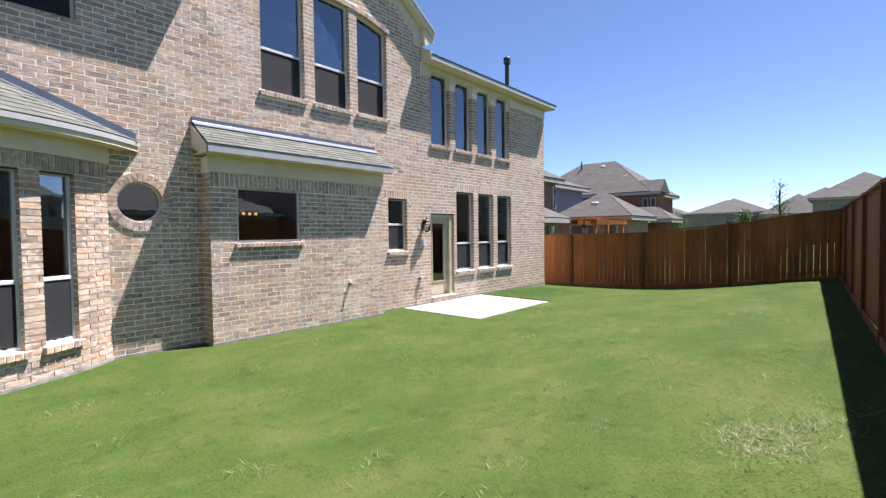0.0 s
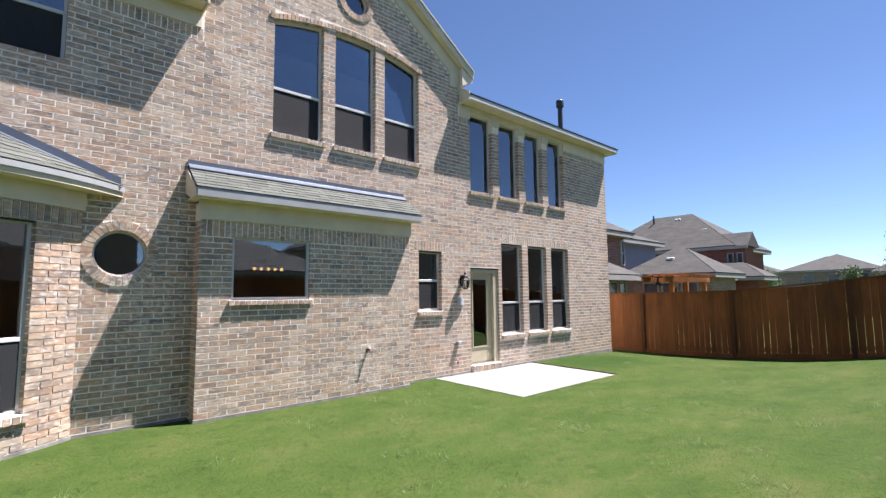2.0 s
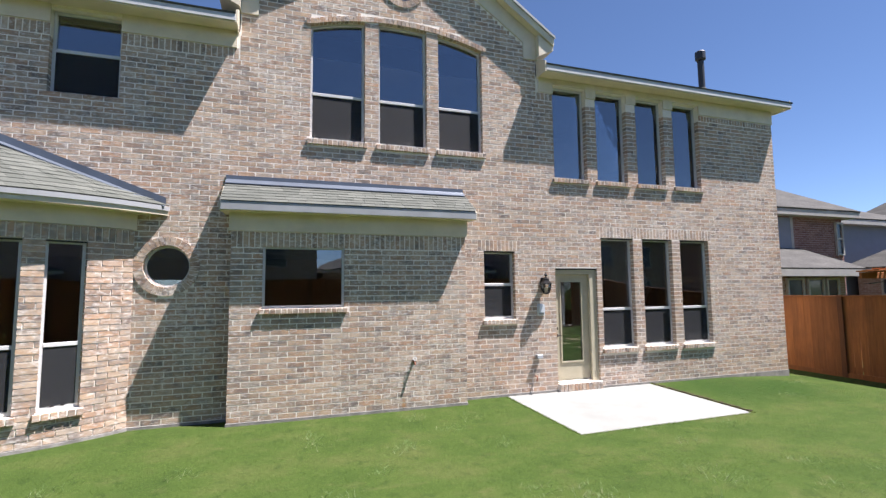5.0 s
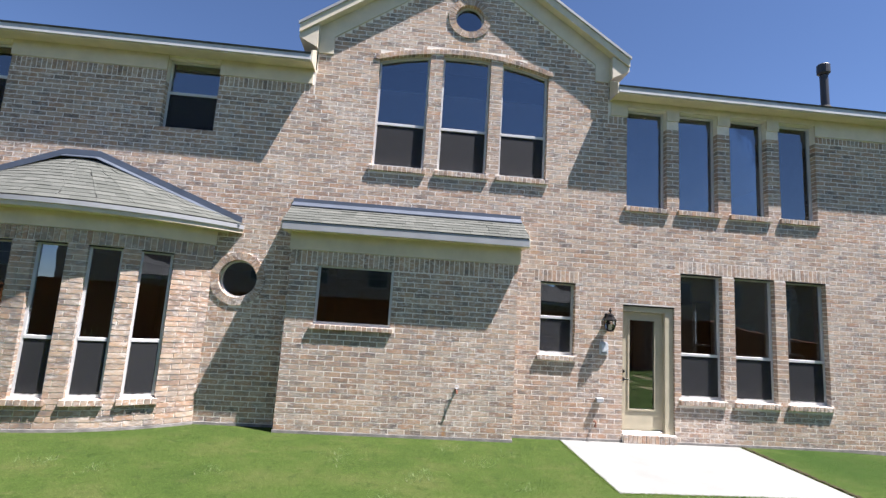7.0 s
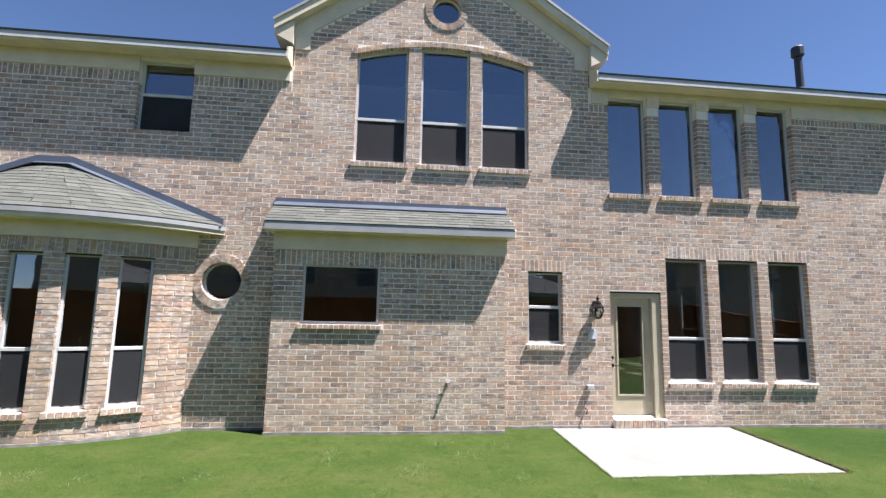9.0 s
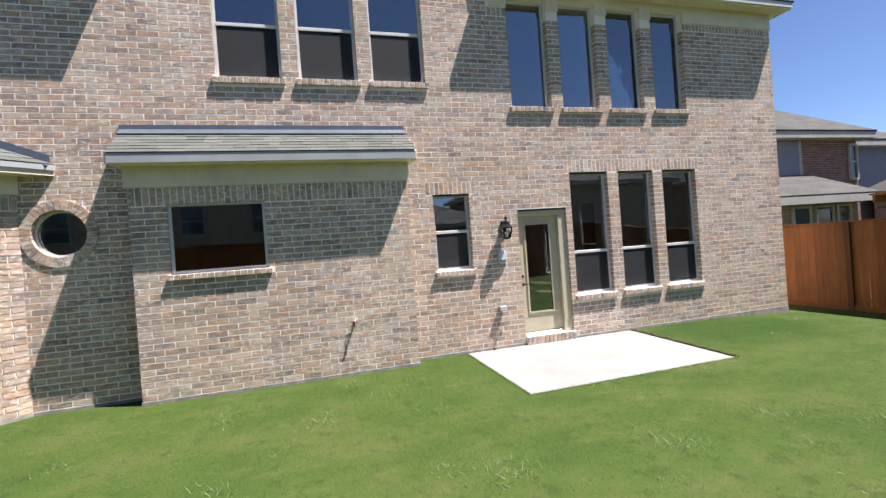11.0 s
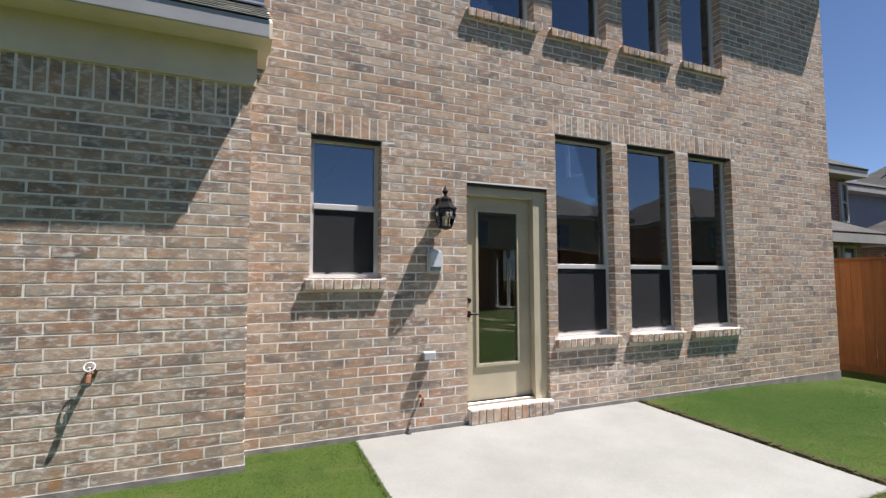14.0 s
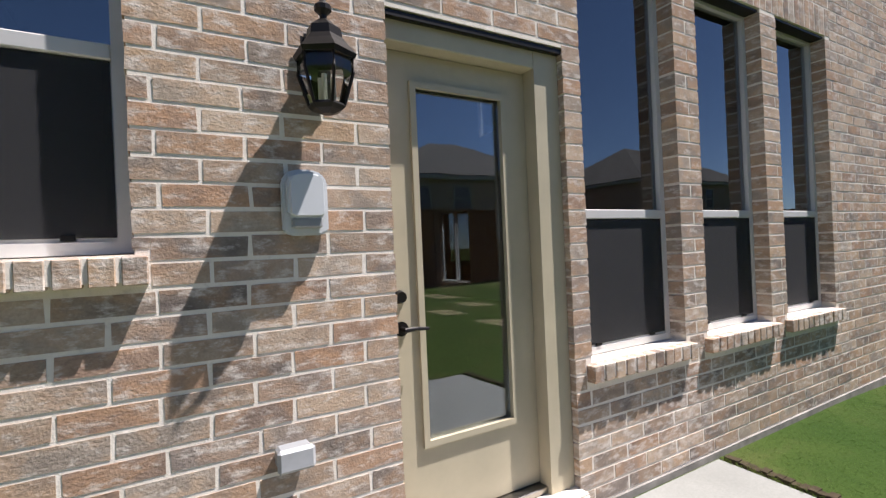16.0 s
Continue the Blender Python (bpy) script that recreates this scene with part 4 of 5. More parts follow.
def shingle_face(parent, el, er, rl, rr, exposure=0.105, width=0.26, name="shingle", courses=0):
    """Courses of separate shingles between the eave el-er and the ridge rl-rr."""
    el, er, rl, rr = map(Vector, (el, er, rl, rr))
    rise = ((rl + rr) / 2 - (el + er) / 2)
    n = courses or max(1, int(round(rise.length / exposure)))
    normal = (er - el).cross(rise).normalized()
    if normal.z < 0:
        normal.negate()
    for i in range(n):
        v0, v1 = i / n, min(1.0, (i + 1.12) / n)
        a0, b0, a1, b1 = el.lerp(rl, v0), er.lerp(rr, v0), el.lerp(rl, v1), er.lerp(rr, v1)
        length = max(0.03, (b0 - a0).length)
        u, cuts = -rnd.uniform(0, width), []
        while u < length:
            cuts.append(max(0.0, u))
            u += width * rnd.uniform(0.55, 1.3)
        cuts.append(length)
        for p, q in zip(cuts, cuts[1:]):
            if q - p < 0.02:
                continue
            s, e = (p + 0.002) / length, (q - 0.002) / length
            lift = rnd.uniform(0.006, 0.012) if i else 0.009
            drop = (rnd.uniform(-0.005, 0.004) if i else 0.0) * (el - rl).normalized()
            pts = [a0.lerp(b0, s) + normal * lift + drop, a0.lerp(b0, e) + normal * lift + drop, a1.lerp(b1, e) + normal * 0.002, a1.lerp(b1, s) + normal * 0.002]
            bm = bmesh.new()
            poly_prism(bm, pts, -normal * 0.008)
            part(name, bm, M_SHINGLE, parent)


# shed roof of the pop-out
EY, EZ = -0.55, 3.135
pr = thing("roof_popout", "weathered grey-green shingle shed roof over the picture window", "roof", kind="structure")
X0, X1 = -5.62, -1.80
bm = bmesh.new()
poly_prism(bm, [(X0, EY, EZ - 0.02), (X1, EY, EZ - 0.02), (X1, 0.0, 3.50), (X0, 0.0, 3.50)], (0, 0, -0.03))
part("deck", bm, M_ROOF, pr)
part("fascia", boxes((X0, X1, EY - 0.022, EY, EZ - 0.135, EZ - 0.012), bevel=0.003), M_FASCIA, pr)
part("soffit", boxes((X0, X1, EY, PY, EZ - 0.13, EZ - 0.115)), M_TRIM, pr)
part("frieze", boxes((PX0 - 0.03, PX1 + 0.03, PY - 0.03, PY - 0.002, 2.735, EZ - 0.131)), M_TRIM, pr)
for s, x in ((-1, X0), (1, X1)):
    bm = bmesh.new()
    poly_prism(bm, [(x, EY, EZ - 0.135), (x, EY, EZ - 0.02), (x, -0.003, 3.49), (x, -0.003, 3.12), (x, PY - 0.03, EZ - 0.135)], (s * 0.02, 0, 0))
    part("end_board", bm, M_TRIM, pr)
    part("end_closure", boxes((min(x, PX0 if s < 0 else PX1), max(x, PX0 if s < 0 else PX1), PY, -0.003, EZ - 0.13, EZ - 0.115)), M_TRIM, pr)
shingle_face(pr, (X0 - 0.01, EY - 0.026, EZ - 0.008), (X1 + 0.01, EY - 0.026, EZ - 0.008), (X0, -0.01, 3.52), (X1, -0.01, 3.52))
bm = bmesh.new()
poly_prism(bm, [(X0 + 0.0, -0.13, 3.462), (X1 - 0.02, -0.13, 3.462), (X1 - 0.02, -0.012, 3.545), (X0 + 0.0, -0.012, 3.545)], (0, 0, 0.012))
box(bm, X0, X1 - 0.02, -0.022, -0.008, 3.54, 3.61)
part("flashing", bm, M_FLASH, pr, "slate-grey metal wall flashing")

# hip roof of the bay
br = thing("roof_bay", "weathered grey-green shingle hip roof over the bay", "roof", kind="structure")
BZ, zr, BOW_END, SEG = 3.10, 4.0, 2.70, 12
eave_line = [BOW @ Vector((BOW_END * (1 - 2 * i / SEG), -BOW_OVER - 0.02, 0)) for i in range(SEG + 1)]
ridge_line = [(-8.72 - 0.53 * i / SEG, -0.005) for i in range(SEG + 1)]
bm = bmesh.new()
for p, q, a, b in zip(eave_line[1:], eave_line, ridge_line[1:], ridge_line):
    poly_prism(bm, [(p.x, p.y, BZ - 0.02), (q.x, q.y, BZ - 0.02), (*b, zr - 0.02), (*a, zr - 0.02)], (0, 0, -0.03))
part("deck", bm, M_ROOF, br)
for p, q, a, b in zip(eave_line[1:], eave_line, ridge_line[1:], ridge_line):
    shingle_face(br, (p.x, p.y, BZ), (q.x, q.y, BZ), (*a, zr), (*b, zr), courses=13)
eave_cuts = [BOW_END * i / 20 for i in range(-20, 21)]
part("drip_edge", slab_with_holes(-BOW_END, BOW_END, BZ - 0.075, BZ - 0.01, [], -BOW_OVER - 0.022, -BOW_OVER, BOW, more=eave_cuts), M_FASCIA, br)
part("fascia", slab_with_holes(-BOW_END, BOW_END, BZ - 0.14, BZ - 0.05, [], -BOW_OVER + 0.001, -BOW_OVER + 0.022, BOW, more=eave_cuts), M_TRIM, br)
part("soffit", slab_with_holes(-BOW_END, BOW_END, BZ - 0.135, BZ - 0.123, [], -BOW_OVER + 0.023, 0.03, BOW, more=eave_cuts), M_TRIM, br)
part("frieze", slab_with_holes(-BOW_HALF - 0.01, BOW_HALF + 0.01, 2.735, BZ - 0.136, [], -0.03, -0.002, BOW, more=bow_cuts), M_TRIM, br)
bm = bmesh.new()
for p, q in (((-6.40, BZ), (-8.72, zr)), ((-8.72, zr), (-9.25, zr)), ((-9.25, zr), (-11.56, BZ))):
    poly_prism(bm, [(p[0], -0.012, p[1] + 0.01), (q[0], -0.012, q[1] + 0.01), (q[0], -0.012, q[1] + 0.12), (p[0], -0.012, p[1] + 0.12)], (0, -0.012, 0))
    poly_prism(bm, [(p[0], -0.014, p[1] + 0.012), (q[0], -0.014, q[1] + 0.012), (q[0], -0.11, q[1] - 0.03), (p[0], -0.11, p[1] - 0.03)], (0, 0, 0.012))
part("flashing", bm, M_FLASH, br, "slate-grey metal wall flashing")
# ---------------------------------------------------------------- fences
FX = 7.0


def rear_y(x):
    return -7.8 + 0.045 * (x - FX)


def fence(name, a, b, label, face):
    """A board fence from a to b; face is the side of the yard."""
    f = thing(name, label, "fence", group="yard fences", kind="structure")
    a, b = Vector((*a, 0)), Vector((*b, 0))
    length = (b - a).length
    way = (b - a).normalized()
    turn = math.degrees(math.atan2(way.y, way.x))
    u = 0.0
    while u < length:
        w = 0.140
        p = a + way * (u + w / 2)
        z = ground_z(p.x, p.y)
        gap = rnd.choice((0.0, 0.0015, 0.003, 0.004, 0.0055))
        lean = rnd.uniform(-0.003, 0.003)
        bm = bmesh.new()
        mid, top = 0.92, 1.77
        pts = [(-w / 2 + gap + lean, 0, 0.06), (w / 2 - gap + lean, 0, 0.06), (w / 2 - gap * 0.6, 0, mid), (w / 2 - 0.0005, 0, mid + 0.1), (w / 2 - 0.0005, 0, top),
               (-w / 2 + 0.0005, 0, top), (-w / 2 + 0.0005, 0, mid + 0.1), (-w / 2 + gap * 0.6, 0, mid)]
        poly_prism(bm, pts, (0, 0.017, 0))
        ob = part("picket", bm, M_CEDAR, f)
        ob.matrix_basis = pose(p.x, p.y, z + rnd.uniform(-0.006, 0.006), 0, rnd.uniform(-0.15, 0.15), turn)
        u += w + 0.001
    n = int(length / 2.2)
    for i in range(n):
        p, q = a + way * (length * i / n), a + way * (length * (i + 1) / n)
        zp, zq = ground_z(p.x, p.y), ground_z(q.x, q.y)
        side = Vector((-way.y, way.x, 0)) * face
        for h, nm, d0, d1, hh in ((0.16, "rail", -0.045, -0.002, 0.09), (0.93, "rail", -0.045, -0.002, 0.09), (1.55, "rail", -0.045, -0.002, 0.09), (-0.10, "kickboard", 0.019, 0.04, 0.20), (1.755, "cap", -0.05, 0.045, 0.035)):
            bm = bmesh.new()
            poly_prism(bm, [p + side * d0 + Vector((0, 0, zp + h)), q + side * d0 + Vector((0, 0, zq + h)), q + side * d0 + Vector((0, 0, zq + h + hh)), p + side * d0 + Vector((0, 0, zp + h + hh))], side * (d1 - d0))
            part(nm, bm, M_CEDAR, f)
        bm = bmesh.new()
        box(bm, -0.05, 0.05, -0.02, 0.02, -0.1, 1.80)
        ob = part("post", bm, M_POST, f)
        ob.matrix_basis = pose(*(p + side * 0.03)[:2], zp, 0, 0, turn)
    return f


fence("fence_side", (FX, 9.4), (FX, -7.8), "reddish-brown stained cedar board fence with slits of light", -1)
fence("fence_rear", (FX, -7.8), (-15.0, rear_y(-15.0)), "reddish-brown stained cedar board fence in its own shade", -1)
fence("fence_far_side", (-15.0, rear_y(-15.0)), (-15.0, 6.0), "reddish-brown stained cedar board fence", -1)

# ---------------------------------------------------------------- things on the wall
lantern = thing("wall_lantern", "black metal coach lantern with clear glass beside the door", "wall lamp")
LX, LZ = -0.275, 1.93
bm = bmesh.new()
box(bm, LX - 0.05, LX + 0.05, -0.028, -0.008, LZ - 0.10, LZ + 0.13)
bevelled(bm, 0.012, 2)
part("backplate", bm, M_DARKMETAL, lantern)
bm = bmesh.new()
tube(bm, [(LX, -0.02, LZ + 0.07), (LX, -0.06, LZ + 0.12), (LX, -0.10, LZ + 0.13), (LX, -0.125, LZ + 0.10), (LX, -0.125, LZ + 0.07)], 0.011, 8)
part("arm", bm, M_DARKMETAL, lantern)
CY = -0.125


def lantern_ring(bm, r, z, s=6, turn=0.5):
    return [bm.verts.new((LX + r * math.cos(2 * math.pi * (i + turn) / s), CY + r * math.sin(2 * math.pi * (i + turn) / s), z)) for i in range(s)]


def lathe(profile, s=6):
    bm = bmesh.new()
    rs = [lantern_ring(bm, r, z, s) for r, z in profile]
    for a, b in zip(rs, rs[1:]):
        for i in range(s):
            bm.faces.new((a[i], a[(i + 1) % s], b[(i + 1) % s], b[i]))
    bm.faces.new(rs[0][::-1])
    bm.faces.new(rs[-1])
    return bm


part("roof", lathe([(0.098, LZ + 0.005), (0.105, LZ + 0.02), (0.075, LZ + 0.055), (0.06, LZ + 0.075), (0.055, LZ + 0.105), (0.03, LZ + 0.125), (0.018, LZ + 0.135)]), M_DARKMETAL, lantern)
part("finial", lathe([(0.012, LZ + 0.135), (0.012, LZ + 0.15), (0.028, LZ + 0.165), (0.028, LZ + 0.18), (0.012, LZ + 0.195), (0.006, LZ + 0.22)], 10), M_DARKMETAL, lantern)
part("base", lathe([(0.02, LZ - 0.172), (0.05, LZ - 0.16), (0.062, LZ - 0.148), (0.058, LZ - 0.14)]), M_DARKMETAL, lantern)
p = part("glass", lathe([(0.055, LZ - 0.14), (0.088, LZ - 0.04), (0.085, LZ + 0.005)]), M_LANTERN, lantern, "clear seeded glass panels")
p.visible_shadow = False
for i in range(6):
    a = 2 * math.pi * (i + 0.5) / 6
    bm = bmesh.new()
    tube(bm, [(LX + r * math.cos(a), CY + r * math.sin(a), z) for r, z in ((0.058, LZ - 0.145), (0.091, LZ - 0.04), (0.089, LZ + 0.008))], 0.0055, 6)
    part("rib", bm, M_DARKMETAL, lantern)
bm = bmesh.new()
for i in range(3):
    a = 2 * math.pi * i / 3
    tube(bm, [(LX + 0.024 * math.cos(a), CY + 0.024 * math.sin(a), LZ - 0.14), (LX + 0.024 * math.cos(a), CY + 0.024 * math.sin(a), LZ - 0.05)], 0.009, 8)
part("candles", bm, M_IVORY, lantern, "ivory candle sleeves")

cover = thing("outlet_cover", "grey plastic weatherproof switch cover on the brick", "outlet box")
CXM, CZM = -0.335, 1.478
bm = bmesh.new()
half = [(u * 1.12, v * 1.12) for u, v in [(0.068, -0.085), (0.045, -0.098), (-0.045, -0.098), (-0.068, -0.085), (-0.068, 0.065), (-0.052, 0.09), (-0.02, 0.10), (0.02, 0.10), (0.052, 0.09), (0.068, 0.065)]]
poly_prism(bm, [(CXM + u, -0.008, CZM + v) for u, v in half], (0, -0.03, 0))
part("base_plate", bevelled(bm, 0.006, 2), M_GREYBOX, cover)
bm = bmesh.new()
poly_prism(bm, [(CXM + u * 0.86, -0.036, CZM + 0.022 + v * 0.72) for u, v in half], (0, -0.034, 0))
part("bubble", bevelled(bm, 0.012, 3), M_GREYBOX, cover, "rounded pale grey hinged cover")
part("lip", boxes((CXM - 0.05, CXM + 0.05, -0.062, -0.036, CZM - 0.086, CZM - 0.052), bevel=0.006), M_GREYDARK, cover, "darker grey lower lip")
socket = thing("outlet_cover", "small grey metal outlet cover low on the brick", "outlet box")
part("body", boxes((-0.465, -0.355, -0.075, -0.008, 0.617, 0.683), bevel=0.010), M_GREYDARK, socket)
part("lid", boxes((-0.470, -0.350, -0.092, -0.07, 0.612, 0.688), bevel=0.010), M_GREYMID, socket)
stub = thing("gas_stub", "short rusty gas pipe stub low on the wall", "pipe")
bm = bmesh.new()
tube(bm, [(-0.47, 0.0, 0.30), (-0.47, -0.05, 0.30), (-0.475, -0.085, 0.285), (-0.485, -0.09, 0.25)], 0.013, 10)
part("pipe", bm, M_RUST, stub)
bm = bmesh.new()
tube(bm, [(-0.484, -0.09, 0.262), (-0.487, -0.091, 0.225)], 0.02, 8)
part("pipe_cap", bm, M_RUST, stub)

bib = thing("hose_bib", "weathered brass garden tap on the pop-out wall", "garden tap")
bm = bmesh.new()
HX, HZ = -2.80, 0.735
tube(bm, [(HX, PY, HZ), (HX, PY - 0.05, HZ), (HX, PY - 0.075, HZ - 0.015), (HX, PY - 0.088, HZ - 0.05)], [0.014, 0.014, 0.015, 0.016], 10)
part("spout", bm, M_RUST, bib)
bm = bmesh.new()
tube(bm, [(HX, PY - 0.05, HZ), (HX, PY - 0.06, HZ + 0.045)], 0.007, 8)
for i in range(10):
    a0, a1 = 2 * math.pi * i / 10, 2 * math.pi * (i + 1) / 10
    tube(bm, [(HX + 0.03 * math.cos(a), PY - 0.06 + 0.012 * math.sin(a), HZ + 0.045 + 0.026 * math.sin(a)) for a in (a0, a1)], 0.005, 6)
part("wheel_handle", bm, M_GREYBOX, bib)
bm = bmesh.new()
tube(bm, [(HX, PY - 0.006, HZ), (HX, PY - 0.014, HZ)], 0.032, 14)
part("flange", bm, M_STEEL, bib)

# ---------------------------------------------------------------- indoors, seen through the glass
chan = thing("chandelier", "warm lit five-bulb bar light in the dim room", "ceiling lamp")
for i in range(5):
    bm = bmesh.new()
    bmesh.ops.create_icosphere(bm, subdivisions=2, radius=0.038, matrix=pose(-3.50 + 0.155 * i, 3.2, 2.26))
    part("bulb", bm, M_BULB, chan, "glowing warm bulb")
bm = boxes((-3.58, -2.80, 3.185, 3.215, 2.31, 2.34))
box(bm, -3.20, -3.17, 3.19, 3.21, 2.33, 3.06)
part("bar", bm, M_DARKMETAL, chan)


# ---------------------------------------------------------------- neighbouring houses
def far_window(parent, pts_at, u0, u1, z0, z1):
    """pts_at(u, depth, z) gives a place on the house's wall."""
    w = new("window")
    w.parent = parent
    bm = bmesh.new()
    fw = 0.07
    for a, b, c, d in ((u0 - fw, u1 + fw, z1, z1 + fw), (u0 - fw, u1 + fw, z0 - fw, z0), (u0 - fw, u0, z0, z1), (u1, u1 + fw, z0, z1), (u0, u1, 0.5 * (z0 + z1) - 0.03, 0.5 * (z0 + z1) + 0.03)):
        poly_prism(bm, [pts_at(a, 0.01, c), pts_at(b, 0.01, c), pts_at(b, 0.01, d), pts_at(a, 0.01, d)], Vector(pts_at(a, 0.08, c)) - Vector(pts_at(a, 0.01, c)))
    part("frame", bm, M_FARTRIM, w)
    bm = bmesh.new()
    poly_prism(bm, [pts_at(u0, 0.015, z0), pts_at(u1, 0.015, z0), pts_at(u1, 0.015, z1), pts_at(u0, 0.015, z1)], Vector(pts_at(u0, 0.035, z0)) - Vector(pts_at(u0, 0.015, z0)))
    part("pane", bm, M_FARGLASS, w)


def hip(house, x0, x1, y0, y1, z, rise, over=0.45, name="roof"):
    x0, x1, y0, y1 = x0 - over, x1 + over, y0 - over, y1 + over
    d = min(x1 - x0, y1 - y0) / 2
    if x1 - x0 > y1 - y0:
        r = [(x0 + d, (y0 + y1) / 2, z + rise), (x1 - d, (y0 + y1) / 2, z + rise)]
        f = [[(x0, y0, z), (x1, y0, z), r[1], r[0]], [(x1, y1, z), (x0, y1, z), r[0], r[1]], [(x1, y0, z), (x1, y1, z), r[1]], [(x0, y1, z), (x0, y0, z), r[0]]]
    else:
        r = [((x0 + x1) / 2, y0 + d, z + rise), ((x0 + x1) / 2, y1 - d, z + rise)]
        f = [[(x1, y0, z), (x1, y1, z), r[1], r[0]], [(x0, y1, z), (x0, y0, z), r[0], r[1]], [(x0, y0, z), (x1, y0, z), r[0]], [(x1, y1, z), (x0, y1, z), r[1]]]
    part(name, roof_mesh(f, 0.06), M_ROOF, house)
    part("fascia", boxes((x0, x1, y0, y1, z - 0.2, z)), M_FARTRIM, house)


def block(house, x0, x1, y0, y1, z1, mat):
    part("wall", boxes((x0, x1, y0, y1, -0.5, z1)), mat, house)


def windows_on(house, side, at, spans, z0, z1):
    for a, b in spans:
        if side == "s":
            far_window(house, lambda u, d, z: (u, at - d, z), a, b, z0, z1)
        elif side == "n":
            far_window(house, lambda u, d, z: (u, at + d, z), a, b, z0, z1)
        elif side == "w":
            far_window(house, lambda u, d, z: (at - d, u, z), a, b, z0, z1)
        else:
            far_window(house, lambda u, d, z: (at + d, u, z), a, b, z0, z1)


def roof_vent(house, x, y, z):
    part("roof_vent", boxes((x - 0.2, x + 0.2, y - 0.2, y + 0.2, z - 0.2, z + 0.16), bevel=0.05), M_GREYBOX, house)


# next door, behind the side fence
ha = thing("neighbour_house", "two-storey brown brick house with grey shingle roof", "house", "neighbouring houses")
block(ha, 8.8, 15.1, 4.3, 14.0, 4.35, M_FARPURPLE)
block(ha, 15.1, 22.4, 6.0, 14.0, 4.5, M_SIDING)
hip(ha, 8.8, 15.1, 4.3, 14.0, 4.55, 2.2, 0.4)
hip(ha, 13.0, 22.4, 6.0, 14.0, 4.65, 1.9, 0.42)
part("siding_panel", boxes((8.85, 12.35, 4.27, 4.299, 3.1, 4.3)), M_SIDING, ha, "blue-grey siding panel")
part("panel_trim", boxes((12.35, 12.47, 4.26, 4.298, 3.05, 4.34)), M_FARTRIM, ha)
windows_on(ha, "s", 4.3, [(14.72, 14.98)], 3.05, 4.15)
windows_on(ha, "s", 4.27, [(9.6, 10.6)], 3.3, 4.2)
part("lower_wall", boxes((8.8, 12.55, 2.8, 4.3, -0.5, 2.25)), M_FARTAN, ha)
windows_on(ha, "s", 2.8, [(9.9, 10.5), (10.8, 11.4), (11.65, 12.1)], 0.9, 2.05)
part("lower_roof", roof_mesh([[(8.4, 2.42, 2.36), (12.95, 2.42, 2.36), (12.75, 4.3, 3.15), (8.4, 4.3, 3.15)]], 0.06), M_ROOF, ha)
part("fascia", boxes((8.4, 12.95, 2.40, 2.43, 2.16, 2.37), (12.92, 12.97, 2.42, 4.3, 2.16, 2.37)), M_FARTRIM, ha)
bm = bmesh.new()
tube(bm, [(13.1, 6.2, 5.0), (13.1, 6.2, 6.15)], 0.07, 10)
tube(bm, [(13.1, 6.2, 6.05), (13.1, 6.2, 6.25)], 0.12, 10)
part("flue", bm, M_PIPE, ha)

hb = thing("neighbour_house", "large red brick house with a tall grey hipped roof", "house", "neighbouring houses")
block(hb, 27.6, 34.8, 3.4, 13.5, 4.55, M_FARRED)
hip(hb, 27.6, 34.8, 3.4, 13.5, 4.6, 3.0)
part("wing_wall", boxes((27.55, 29.2, 2.5, 5.0, -0.5, 4.53)), M_FARRED, hb)
bm = bmesh.new()
poly_prism(bm, [(27.15, 2.25, 4.55), (28.4, 2.25, 5.55), (29.65, 2.25, 4.55)], (0, 3.6, 0))
part("wing_roof", bm, M_ROOF, hb)
part("wing_fascia", boxes((27.13, 27.18, 2.25, 4.5, 4.4, 4.6)), M_FARTRIM, hb)
windows_on(hb, "w", 27.55, [(2.7, 2.95), (3.25, 3.5)], 2.9, 4.1)
block(hb, 18.0, 21.6, 1.4, 5.6, 2.45, M_FARTAN)
hip(hb, 18.0, 21.6, 1.4, 5.6, 2.55, 1.45, 0.4, "lower_roof")
hip(hb, 25.6, 27.5, 1.4, 5.0, 2.5, 0.9, 0.45, "porch_roof")
block(hb, 25.6, 27.5, 1.4, 5.0, 2.4, M_FARRED)
block(hb, 21.6, 25.6, 2.6, 6.0, 2.4, M_FARTAN)
hip(hb, 21.6, 25.6, 2.6, 6.0, 2.5, 1.3, 0.3, "middle_roof")
windows_on(hb, "w", 18.0, [(2.0, 2.7), (3.0, 3.7), (4.0, 4.7)], 0.9, 2.1)
roof_vent(hb, 30.7, 7.8, 7.15)
roof_vent(hb, 29.3, 5.4, 6.0)
roof_vent(hb, 18.9, 3.6, 3.35)
bm = bmesh.new()
tube(bm, [(30.4, 9.6, 6.0), (30.4, 9.6, 7.75)], 0.06, 8)
part("flue", bm, M_PIPE, hb)

# pergola in the next yard
pg = thing("pergola", "orange-stained cedar pergola with a slatted top", "pergola")
for x, y in ((11.85, 0.7), (15.2, 0.7), (15.2, 1.45)):
    part("post", boxes((x - 0.08, x + 0.08, y - 0.08, y + 0.08, -0.3, 2.1), bevel=0.008), M_PERGOLA, pg)
for y in (0.62, 1.52):
    part("beam", boxes((11.1, 15.6, y - 0.03, y + 0.03, 2.06, 2.24), bevel=0.006), M_PERGOLA, pg)
for i in range(18):
    x = 11.80 + 0.2 * i
    part("rafter", boxes((x - 0.02, x + 0.02, 0.25, 1.60, 2.24, 2.37), bevel=0.004), M_PERGOLA, pg)
